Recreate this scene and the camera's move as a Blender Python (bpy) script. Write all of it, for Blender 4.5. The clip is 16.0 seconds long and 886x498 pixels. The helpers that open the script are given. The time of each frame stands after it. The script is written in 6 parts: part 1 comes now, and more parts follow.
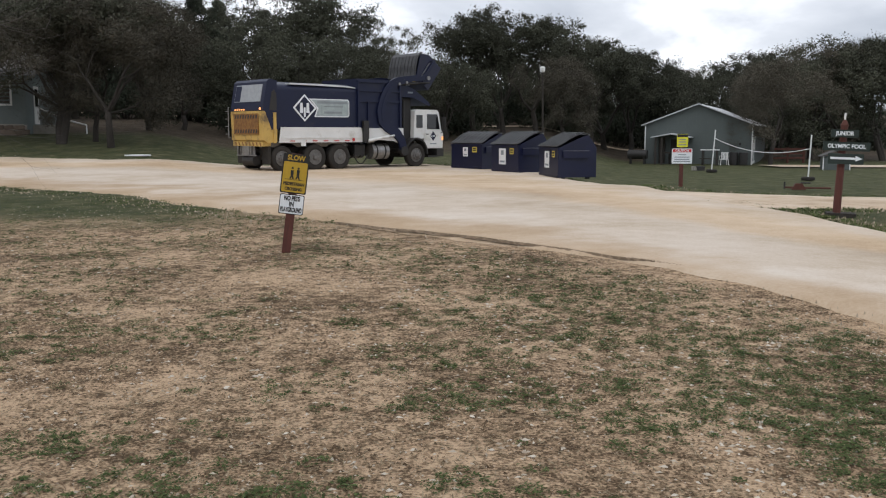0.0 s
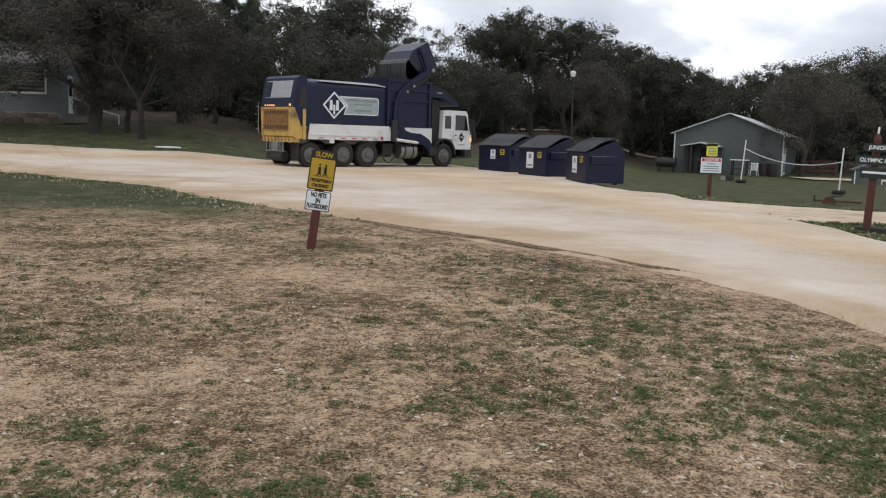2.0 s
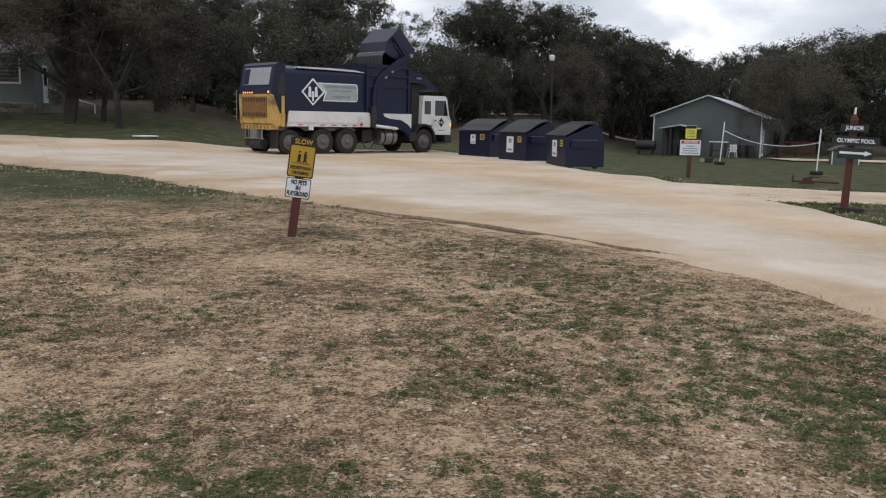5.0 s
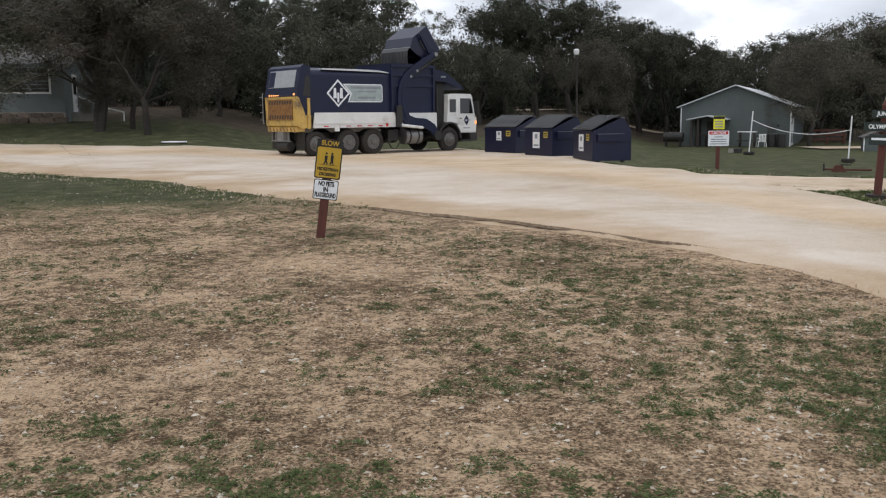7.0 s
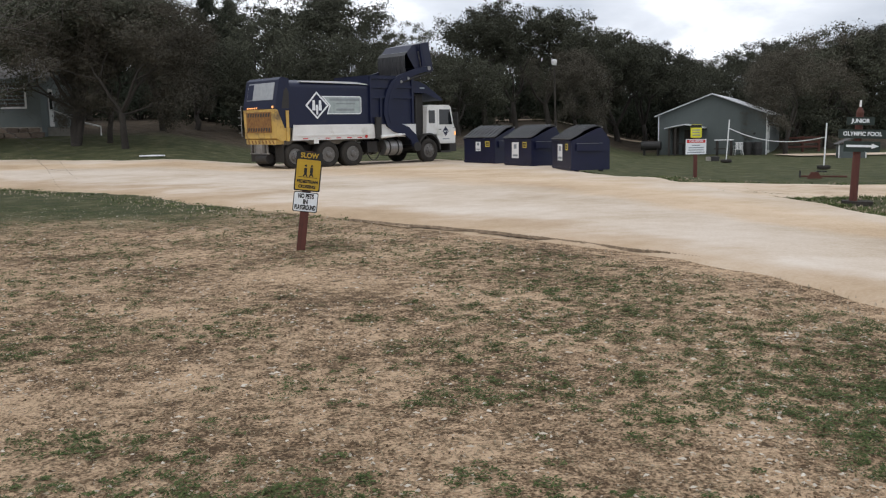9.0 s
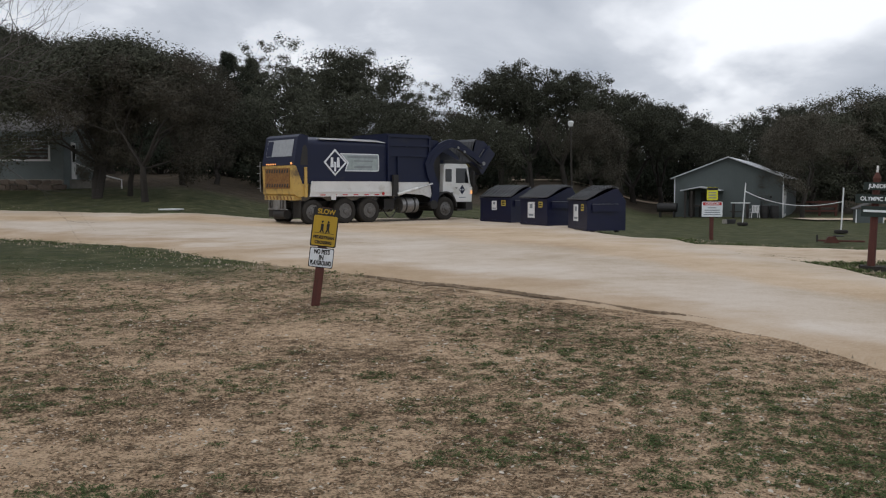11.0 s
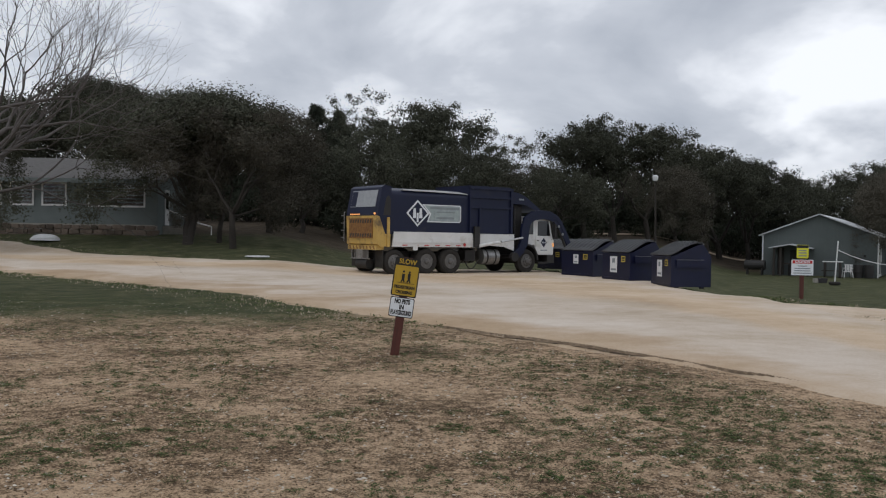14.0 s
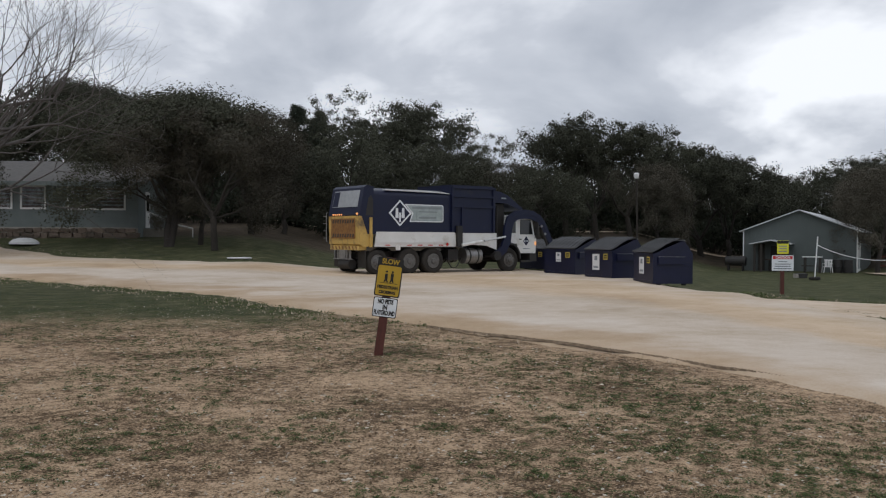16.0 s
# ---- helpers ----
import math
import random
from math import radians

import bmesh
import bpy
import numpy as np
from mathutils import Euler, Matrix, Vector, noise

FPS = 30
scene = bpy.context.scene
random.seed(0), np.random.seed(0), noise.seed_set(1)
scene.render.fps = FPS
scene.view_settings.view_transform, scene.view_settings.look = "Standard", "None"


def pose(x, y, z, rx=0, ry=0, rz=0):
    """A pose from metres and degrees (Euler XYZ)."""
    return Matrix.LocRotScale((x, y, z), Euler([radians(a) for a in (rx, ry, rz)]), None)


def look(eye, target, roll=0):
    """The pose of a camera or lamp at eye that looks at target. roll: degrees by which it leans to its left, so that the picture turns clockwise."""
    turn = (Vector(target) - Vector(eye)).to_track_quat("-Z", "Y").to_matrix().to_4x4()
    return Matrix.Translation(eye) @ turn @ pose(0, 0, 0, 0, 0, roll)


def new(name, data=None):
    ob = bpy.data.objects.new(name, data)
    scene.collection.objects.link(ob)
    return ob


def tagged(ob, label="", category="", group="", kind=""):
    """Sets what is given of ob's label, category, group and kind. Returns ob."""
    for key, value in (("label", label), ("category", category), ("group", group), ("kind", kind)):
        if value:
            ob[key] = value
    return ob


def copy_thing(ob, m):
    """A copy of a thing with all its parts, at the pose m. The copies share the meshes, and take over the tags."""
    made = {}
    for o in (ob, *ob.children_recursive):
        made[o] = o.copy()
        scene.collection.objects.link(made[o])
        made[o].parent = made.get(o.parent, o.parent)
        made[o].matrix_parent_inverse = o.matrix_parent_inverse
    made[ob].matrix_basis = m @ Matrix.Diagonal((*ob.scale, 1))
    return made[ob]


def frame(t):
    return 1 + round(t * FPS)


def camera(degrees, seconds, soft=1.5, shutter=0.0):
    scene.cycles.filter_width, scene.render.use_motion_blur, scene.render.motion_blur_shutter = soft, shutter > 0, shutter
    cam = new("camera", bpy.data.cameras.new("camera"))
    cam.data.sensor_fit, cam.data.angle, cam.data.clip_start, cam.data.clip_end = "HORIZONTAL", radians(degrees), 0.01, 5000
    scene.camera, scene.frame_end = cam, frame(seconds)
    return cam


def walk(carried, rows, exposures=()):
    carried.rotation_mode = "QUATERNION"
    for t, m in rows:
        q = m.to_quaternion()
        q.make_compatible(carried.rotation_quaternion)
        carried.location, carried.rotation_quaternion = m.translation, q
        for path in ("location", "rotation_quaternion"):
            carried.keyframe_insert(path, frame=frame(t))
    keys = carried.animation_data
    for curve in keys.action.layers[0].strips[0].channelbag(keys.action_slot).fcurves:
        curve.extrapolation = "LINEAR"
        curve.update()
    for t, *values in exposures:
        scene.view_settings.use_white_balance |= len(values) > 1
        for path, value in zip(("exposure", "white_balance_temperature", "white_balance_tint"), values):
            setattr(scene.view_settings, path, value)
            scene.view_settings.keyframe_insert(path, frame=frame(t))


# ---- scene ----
# camera: held by hand on one spot, 1.5 m over the lawn
cam = camera(52.0, 16.0, 1.15)
TURNS = [
    (0.0, 82.713, -0.01, -6.676),
    (0.5, 82.559, -0.115, -6.79),
    (1.0, 82.575, 0.041, -6.311),
    (1.5, 82.586, -0.158, -5.775),
    (2.0, 82.754, -1.785, -4.907),
    (2.5, 83.288, -2.165, -4.477),
    (3.0, 83.895, -1.308, -4.415),
    (3.5, 83.727, -1.725, -4.767),
    (4.0, 82.759, -1.632, -5.58),
    (6.3, 81.673, -0.789, -6.122),
    (6.5, 81.972, -0.563, -5.378),
    (7.0, 81.744, 0.494, -4.593),
    (7.5, 81.356, 1.902, -4.952),
    (8.0, 81.897, 1.918, -5.357),
    (8.2, 82.323, 1.44, -5.302),
    (10.3, 82.484, 1.05, -6.387),
    (10.5, 83.481, 0.906, -6.242),
    (11.0, 86.073, 0.131, -4.856),
    (11.5, 86.73, -1.382, -2.271),
    (12.0, 87.13, -3.167, -1.157),
    (12.5, 87.379, -4.181, -1.022),
    (13.0, 88.319, -2.796, 0.26),
    (13.5, 88.469, -1.407, 0.714),
    (14.0, 89.297, -0.929, 0.267),
    (14.5, 89.679, 0.0, 0.0),
    (15.0, 89.526, 0.615, -0.864),
    (15.5, 89.471, 0.321, -1.088),
    (16.0, 89.276, -0.317, -0.828),
]
# the film camera opens up a little while the dark lawn fills its picture
STOPS = [(0, 0.03, 6450, 10), (2.5, 0.02, 6450, 10), (4, -0.13, 6450, 10), (5.5, -0.03, 6450, 10), (6.5, 0.06, 6450, 10), (8.2, 0.09, 6450, 10), (10.3, 0.11, 6450, 10), (10.6, 0.09, 6420, 10), (11, -0.39, 6400, 10), (11.5, -0.75, 6380, 10), (12, -0.48, 6350, 10), (12.5, -0.25, 6350, 10), (13.2, -0.40, 6350, 10), (14.5, -0.45, 6350, 10), (16, -0.45, 6350, 10)]
walk(cam, [(t, pose(0, 0, 1.5, rx, ry, rz)) for t, rx, ry, rz in TURNS], STOPS)

# ---------------------------------------------------------------- light
def sky_world():
    w = bpy.data.worlds.new("overcast_sky")
    w.use_nodes = True
    scene.world = w
    nt = w.node_tree
    nt.nodes.clear()
    N, L = nt.nodes.new, nt.links.new
    out = N("ShaderNodeOutputWorld")
    sky = N("ShaderNodeTexSky")
    sky.sky_type, sky.sun_disc = "NISHITA", False
    sky.sun_elevation, sky.sun_rotation = radians(48), radians(200)
    geo = N("ShaderNodeTexCoord")
    sep = N("ShaderNodeSeparateXYZ")
    L(geo.outputs["Generated"], sep.inputs[0])

    def mth(op, a, b=None, c=None):
        n = N("ShaderNodeMath")
        n.operation = op
        for i, v in enumerate((a, b, c)):
            if v is None:
                continue
            if isinstance(v, (int, float)):
                n.inputs[i].default_value = v
            else:
                L(v, n.inputs[i])
        return n.outputs[0]

    zc = mth("MAXIMUM", sep.outputs[2], 0.0)
    den = mth("ADD", zc, 0.42)
    comb = N("ShaderNodeCombineXYZ")
    L(mth("DIVIDE", sep.outputs[0], den), comb.inputs[0])
    L(mth("DIVIDE", sep.outputs[1], den), comb.inputs[1])
    n1 = N("ShaderNodeTexNoise")
    n1.inputs["Scale"].default_value, n1.inputs["Detail"].default_value = 2.1, 6
    n1.inputs["Roughness"].default_value = 0.5
    n1.inputs["Distortion"].default_value = 0.25
    L(comb.outputs[0], n1.inputs["Vector"])
    ramp = N("ShaderNodeValToRGB")
    e = ramp.color_ramp.elements
    e[0].position, e[0].color = 0.34, (0.43, 0.465, 0.53, 1)
    e[1].position, e[1].color = 0.62, (1.04, 1.06, 1.10, 1)
    m = e.new(0.5)
    m.color = (0.63, 0.66, 0.72, 1)
    L(n1.outputs["Fac"], ramp.inputs[0])
    # thin cloud low down lets about as much light through as overhead
    lift = mth("MULTIPLY_ADD", zc, SKY_ZENITH, SKY_LOW)
    cloud = N("ShaderNodeVectorMath")
    cloud.operation = "SCALE"
    L(ramp.outputs[0], cloud.inputs[0])
    L(lift, cloud.inputs["Scale"])
    b1 = N("ShaderNodeBackground")
    L(cloud.outputs[0], b1.inputs[0])
    b2 = N("ShaderNodeBackground")
    L(sky.outputs[0], b2.inputs[0])
    b2.inputs[1].default_value = 0.06
    mix = N("ShaderNodeMixShader")
    mix.inputs[0].default_value = 0.93
    L(b2.outputs[0], mix.inputs[1])
    L(b1.outputs[0], mix.inputs[2])
    L(mix.outputs[0], out.inputs[0])


SKY_LOW, SKY_ZENITH = 1.33, 0.02
sky_world()
sun = new("sun", bpy.data.lights.new("sun", "SUN"))
sun.data.energy, sun.data.angle, sun.data.color = 0.7, radians(25), (1.0, 0.98, 0.95)
sun.matrix_world = look((0, 0, 60), (0 + 18, 40, 0))



# ---------------------------------------------------------------- materials
def mat(name, base, rough=0.6, metal=0.0, second=None, scale=6.0, amount=0.5, fine=60.0, bump=0.2, dist=0.01, spec=0.4,
        dirt=None, dirt_scale=1.5, dirt_from=0.55, dirt_to=0.75, rand=0.0, glow=None, stretch=(1, 1, 1)):
    m = bpy.data.materials.new(name)
    m.use_nodes = True
    nt = m.node_tree
    N, L = nt.nodes.new, nt.links.new
    bs = nt.nodes["Principled BSDF"]
    bs.inputs["Roughness"].default_value, bs.inputs["Metallic"].default_value = rough, metal
    bs.inputs["Specular IOR Level"].default_value = spec
    tc = N("ShaderNodeTexCoord")
    mp = N("ShaderNodeMapping")
    mp.inputs["Scale"].default_value = stretch
    L(tc.outputs["Object"], mp.inputs[0])
    n1 = N("ShaderNodeTexNoise")
    n1.inputs["Scale"].default_value, n1.inputs["Detail"].default_value = scale, 5
    L(mp.outputs[0], n1.inputs["Vector"])
    n2 = N("ShaderNodeTexNoise")
    n2.inputs["Scale"].default_value, n2.inputs["Detail"].default_value = fine, 4
    L(mp.outputs[0], n2.inputs["Vector"])
    second = second or tuple(c * 0.7 for c in base)
    ramp = N("ShaderNodeValToRGB")
    ramp.color_ramp.elements[0].position, ramp.color_ramp.elements[1].position = 0.5 - amount * 0.4, 0.5 + amount * 0.4
    ramp.color_ramp.elements[0].color, ramp.color_ramp.elements[1].color = (*second, 1), (*base, 1)
    mixf = N("ShaderNodeMath")
    mixf.operation = "MULTIPLY_ADD"
    L(n2.outputs["Fac"], mixf.inputs[0])
    mixf.inputs[1].default_value = 0.4
    half = N("ShaderNodeMath")
    half.operation = "MULTIPLY"
    L(n1.outputs["Fac"], half.inputs[0])
    half.inputs[1].default_value = 0.6
    L(half.outputs[0], mixf.inputs[2])
    L(mixf.outputs[0], ramp.inputs[0])
    col = ramp.outputs[0]
    if dirt:
        n3 = N("ShaderNodeTexNoise")
        n3.inputs["Scale"].default_value, n3.inputs["Detail"].default_value = dirt_scale, 8
        n3.inputs["Roughness"].default_value = 0.65
        L(mp.outputs[0], n3.inputs["Vector"])
        mr = N("ShaderNodeMapRange")
        mr.inputs[1].default_value, mr.inputs[2].default_value = dirt_from, dirt_to
        L(n3.outputs["Fac"], mr.inputs[0])
        mx = N("ShaderNodeMixRGB")
        L(mr.outputs[0], mx.inputs[0])
        L(col, mx.inputs[1])
        mx.inputs[2].default_value = (*dirt, 1)
        col = mx.outputs[0]
    if rand:
        oi = N("ShaderNodeObjectInfo")
        hs = N("ShaderNodeHueSaturation")
        v = N("ShaderNodeMapRange")
        v.inputs[3].default_value, v.inputs[4].default_value = 1 - rand, 1 + rand
        L(oi.outputs["Random"], v.inputs[0])
        L(v.outputs[0], hs.inputs["Value"])
        L(col, hs.inputs["Color"])
        col = hs.outputs[0]
    L(col, bs.inputs["Base Color"])
    if glow:
        bs.inputs["Emission Color"].default_value = (*glow[:3], 1)
        bs.inputs["Emission Strength"].default_value = glow[3]
    if bump:
        b = N("ShaderNodeBump")
        b.inputs["Strength"].default_value, b.inputs["Distance"].default_value = bump, dist
        L(n2.outputs["Fac"], b.inputs["Height"])
        L(b.outputs[0], bs.inputs["Normal"])
    return m


def leaf_mat(name, a, b):
    m = bpy.data.materials.new(name)
    m.use_nodes = True
    nt = m.node_tree
    N, L = nt.nodes.new, nt.links.new
    bs = nt.nodes["Principled BSDF"]
    bs.inputs["Roughness"].default_value, bs.inputs["Specular IOR Level"].default_value = 0.8, 0.08
    g = N("ShaderNodeNewGeometry")
    oi = N("ShaderNodeObjectInfo")
    ramp = N("ShaderNodeValToRGB")
    ramp.color_ramp.elements[0].color, ramp.color_ramp.elements[1].color = (*a, 1), (*b, 1)
    L(g.outputs["Random Per Island"], ramp.inputs[0])
    hs = N("ShaderNodeHueSaturation")
    v = N("ShaderNodeMapRange")
    v.inputs[3].default_value, v.inputs[4].default_value = 0.75, 1.25
    L(oi.outputs["Random"], v.inputs[0])
    L(v.outputs[0], hs.inputs["Value"])
    L(ramp.outputs[0], hs.inputs["Color"])
    L(hs.outputs[0], bs.inputs["Base Color"])
    return m


def ground_mat(name, stops, s1, s2, s3, bump, dist, rough=0.95, share=(0.50, 0.31, 0.19)):
    """Earth in three scales of noise; stops: (place, colour) rows."""
    m = bpy.data.materials.new(name)
    m.use_nodes = True
    nt = m.node_tree
    N, L = nt.nodes.new, nt.links.new
    bs = nt.nodes["Principled BSDF"]
    bs.inputs["Roughness"].default_value, bs.inputs["Specular IOR Level"].default_value = rough, 0.15
    tc = N("ShaderNodeTexCoord")
    ns = []
    for s, d in ((s1, 4), (s2, 5), (s3, 4)):
        n = N("ShaderNodeTexNoise")
        n.inputs["Scale"].default_value, n.inputs["Detail"].default_value = s, d
        n.inputs["Roughness"].default_value = 0.6
        L(tc.outputs["Object"], n.inputs["Vector"])
        ns.append(n.outputs["Fac"])
    acc = None
    for n, k in zip(ns, share):
        q = N("ShaderNodeMath")
        q.operation = "MULTIPLY_ADD"
        L(n, q.inputs[0])
        q.inputs[1].default_value = k
        if acc:
            L(acc, q.inputs[2])
        else:
            q.inputs[2].default_value = 0
        acc = q.outputs[0]
    ramp = N("ShaderNodeValToRGB")
    el = ramp.color_ramp.elements
    el[0].position, el[0].color = stops[0][0], (*stops[0][1], 1)
    el[1].position, el[1].color = stops[-1][0], (*stops[-1][1], 1)
    for p, c in stops[1:-1]:
        el.new(p).color = (*c, 1)
    L(acc, ramp.inputs[0])
    L(ramp.outputs[0], bs.inputs["Base Color"])
    b = N("ShaderNodeBump")
    b.inputs["Strength"].default_value, b.inputs["Distance"].default_value = bump, dist
    L(ns[2], b.inputs["Height"])
    L(b.outputs[0], bs.inputs["Normal"])
    return m


def lawn_mat():
    """One sheet: bare dusty soil with thin turf near the lane, mown green grass beyond it."""
    m = ground_mat("lawn_earth", [(0.43, (0.085, 0.055, 0.031)), (0.472, (0.21, 0.142, 0.085)), (0.505, (0.39, 0.27, 0.168)),
                                  (0.555, (0.60, 0.43, 0.28))], 0.7, 9.5, 48.0, 1.0, 0.04, share=(0.27, 0.31, 0.42))
    nt = m.node_tree
    N, L = nt.nodes.new, nt.links.new
    bs = nt.nodes["Principled BSDF"]
    soil = bs.inputs["Base Color"].links[0].from_socket
    tc = N("ShaderNodeTexCoord")
    sp = N("ShaderNodeSeparateXYZ")
    L(tc.outputs["Object"], sp.inputs[0])
    # distance across the lane's line decides how well the turf is kept
    far = N("ShaderNodeMath")
    far.operation = "MULTIPLY_ADD"
    L(sp.outputs[0], far.inputs[0])
    far.inputs[1].default_value = 0.72
    L(sp.outputs[1], far.inputs[2])
    nz = N("ShaderNodeTexNoise")
    nz.inputs["Scale"].default_value, nz.inputs["Detail"].default_value = 0.5, 5
    L(tc.outputs["Object"], nz.inputs["Vector"])
    ad = N("ShaderNodeMath")
    ad.operation = "MULTIPLY_ADD"
    L(nz.outputs["Fac"], ad.inputs[0])
    ad.inputs[1].default_value = 6.0
    L(far.outputs[0], ad.inputs[2])
    mr = N("ShaderNodeMapRange")
    mr.inputs[1].default_value, mr.inputs[2].default_value = 17.0, 25.0
    L(ad.outputs[0], mr.inputs[0])
    g1 = N("ShaderNodeTexNoise")
    g1.inputs["Scale"].default_value, g1.inputs["Detail"].default_value = 1.3, 8
    g1.inputs["Roughness"].default_value = 0.7
    L(tc.outputs["Object"], g1.inputs["Vector"])
    gr = N("ShaderNodeValToRGB")
    gr.color_ramp.elements[0].position, gr.color_ramp.elements[0].color = 0.3, (0.042, 0.052, 0.024, 1)
    gr.color_ramp.elements[1].position, gr.color_ramp.elements[1].color = 0.78, (0.24, 0.20, 0.13, 1)
    gr.color_ramp.elements.new(0.5).color = (0.074, 0.080, 0.038, 1)
    gr.color_ramp.elements.new(0.62).color = (0.115, 0.11, 0.058, 1)
    L(g1.outputs["Fac"], gr.inputs[0])
    # a kept strip of turf along the lane's bend
    ys = N("ShaderNodeMath")
    ys.operation = "MULTIPLY_ADD"
    L(nz.outputs["Fac"], ys.inputs[0])
    ys.inputs[1].default_value = 5.0
    L(sp.outputs[1], ys.inputs[2])
    yr = N("ShaderNodeMapRange")
    yr.inputs[1].default_value, yr.inputs[2].default_value = 16.5, 20.5
    L(ys.outputs[0], yr.inputs[0])
    xr = N("ShaderNodeMapRange")
    xr.inputs[1].default_value, xr.inputs[2].default_value = 0.5, -3.0
    L(sp.outputs[0], xr.inputs[0])
    st = N("ShaderNodeMath")
    st.operation = "MULTIPLY"
    L(yr.outputs[0], st.inputs[0])
    L(xr.outputs[0], st.inputs[1])
    top = N("ShaderNodeMath")
    top.operation = "MAXIMUM"
    L(st.outputs[0], top.inputs[0])
    L(mr.outputs[0], top.inputs[1])
    mx = N("ShaderNodeMixRGB")
    L(top.outputs[0], mx.inputs[0])
    L(soil, mx.inputs[1])
    L(gr.outputs[0], mx.inputs[2])
    # bare leaf-strewn soil under the wood behind the lane, its colour darkened for tree shade
    ly = N("ShaderNodeMath")
    ly.operation = "MULTIPLY_ADD"
    L(nz.outputs["Fac"], ly.inputs[0])
    ly.inputs[1].default_value = 5.0
    L(sp.outputs[1], ly.inputs[2])
    lr = N("ShaderNodeMapRange")
    lr.inputs[1].default_value, lr.inputs[2].default_value = 53.0, 57.0
    L(ly.outputs[0], lr.inputs[0])
    lx = N("ShaderNodeMapRange")
    lx.inputs[1].default_value, lx.inputs[2].default_value = 13.0, 8.0
    L(sp.outputs[0], lx.inputs[0])
    lm = N("ShaderNodeMath")
    lm.operation = "MULTIPLY"
    L(lr.outputs[0], lm.inputs[0])
    L(lx.outputs[0], lm.inputs[1])
    lf = N("ShaderNodeMapRange")
    lf.inputs[1].default_value, lf.inputs[2].default_value = 71.0, 76.0
    L(ly.outputs[0], lf.inputs[0])
    ll = N("ShaderNodeMath")
    ll.operation = "MAXIMUM"
    L(lm.outputs[0], ll.inputs[0])
    L(lf.outputs[0], ll.inputs[1])
    lc = N("ShaderNodeValToRGB")
    lc.color_ramp.elements[0].position, lc.color_ramp.elements[0].color = 0.35, (0.045, 0.036, 0.026, 1)
    lc.color_ramp.elements[1].position, lc.color_ramp.elements[1].color = 0.75, (0.13, 0.10, 0.07, 1)
    L(g1.outputs["Fac"], lc.inputs[0])
    m2 = N("ShaderNodeMixRGB")
    L(ll.outputs[0], m2.inputs[0])
    L(mx.outputs[0], m2.inputs[1])
    L(lc.outputs[0], m2.inputs[2])
    L(m2.outputs[0], bs.inputs["Base Color"])
    return m


NAVY = mat("navy_paint", (0.0075, 0.0115, 0.038), 0.44, spec=0.33, second=(0.007, 0.0095, 0.029), scale=1.2, fine=40, bump=0.05,
           dirt=(0.035, 0.035, 0.04), dirt_scale=1.1, dirt_from=0.6, dirt_to=0.85)
NAVY_BIN = mat("navy_bin_paint", (0.0065, 0.009, 0.036), 0.36, spec=0.42, second=(0.005, 0.0065, 0.022), scale=1.5, fine=30, bump=0.1,
               dirt=(0.02, 0.018, 0.02), dirt_scale=2.2, dirt_from=0.6, dirt_to=0.85)
WHITE = mat("white_paint", (0.72, 0.72, 0.71), 0.4, second=(0.6, 0.6, 0.58), scale=1.5, bump=0.03,
            dirt=(0.30, 0.26, 0.2), dirt_scale=2.0, dirt_from=0.56, dirt_to=0.9)
YELLOW = mat("yellow_paint", (0.56, 0.37, 0.10), 0.55, second=(0.45, 0.29, 0.08), scale=2, bump=0.08,
             dirt=(0.12, 0.085, 0.05), dirt_scale=2.2, dirt_from=0.48, dirt_to=0.72)
RUST = mat("rusty_yellow", (0.30, 0.15, 0.04), 0.8, second=(0.11, 0.05, 0.022), scale=7, bump=0.3)
BLACK = mat("black_steel", (0.018, 0.018, 0.019), 0.6, second=(0.03, 0.027, 0.024), scale=5, bump=0.15)
RUBBER = mat("tyre_rubber", (0.020, 0.0195, 0.019), 0.85, second=(0.048, 0.043, 0.037), scale=3, bump=0.3, spec=0.2)
RIM = mat("grey_wheel_steel", (0.17, 0.165, 0.16), 0.6, 0.3, second=(0.09, 0.085, 0.08), scale=8, bump=0.1)
STEEL = mat("dull_steel", (0.36, 0.36, 0.36), 0.45, 0.8, second=(0.2, 0.19, 0.18), scale=8, bump=0.1)
CHROME = mat("worn_bright_steel", (0.62, 0.62, 0.62), 0.3, 0.9, scale=10, bump=0.06)
DARKGLASS = mat("dark_glass", (0.012, 0.014, 0.016), 0.08, spec=0.6, bump=0)
LIDGREY = mat("grey_black_plastic", (0.030, 0.030, 0.033), 0.42, second=(0.055, 0.055, 0.056), scale=3, bump=0.15)
PAPER = mat("white_sticker", (0.7, 0.7, 0.7), 0.5, second=(0.6, 0.6, 0.6), bump=0)
STICKY = mat("yellow_sticker", (0.6, 0.45, 0.07), 0.5, bump=0)
INK = mat("black_print", (0.014, 0.014, 0.014), 0.5, bump=0)
GREYINK = mat("grey_print", (0.25, 0.28, 0.3), 0.5, bump=0)
REDINK = mat("red_print", (0.55, 0.03, 0.03), 0.5, bump=0)
SIGNYELLOW = mat("sign_yellow", (0.47, 0.30, 0.02), 0.5, second=(0.38, 0.245, 0.02), scale=9, bump=0.02)
SIGNLIME = mat("sign_lime_yellow", (0.75, 0.72, 0.04), 0.45, bump=0.02)
SIGNWHITE = mat("sign_white", (0.75, 0.78, 0.8), 0.45, second=(0.62, 0.65, 0.68), scale=9, bump=0.02)
POST = mat("brown_red_timber", (0.115, 0.036, 0.026), 0.8, second=(0.06, 0.022, 0.017), scale=6, fine=40, bump=0.4, stretch=(4, 4, 0.7))
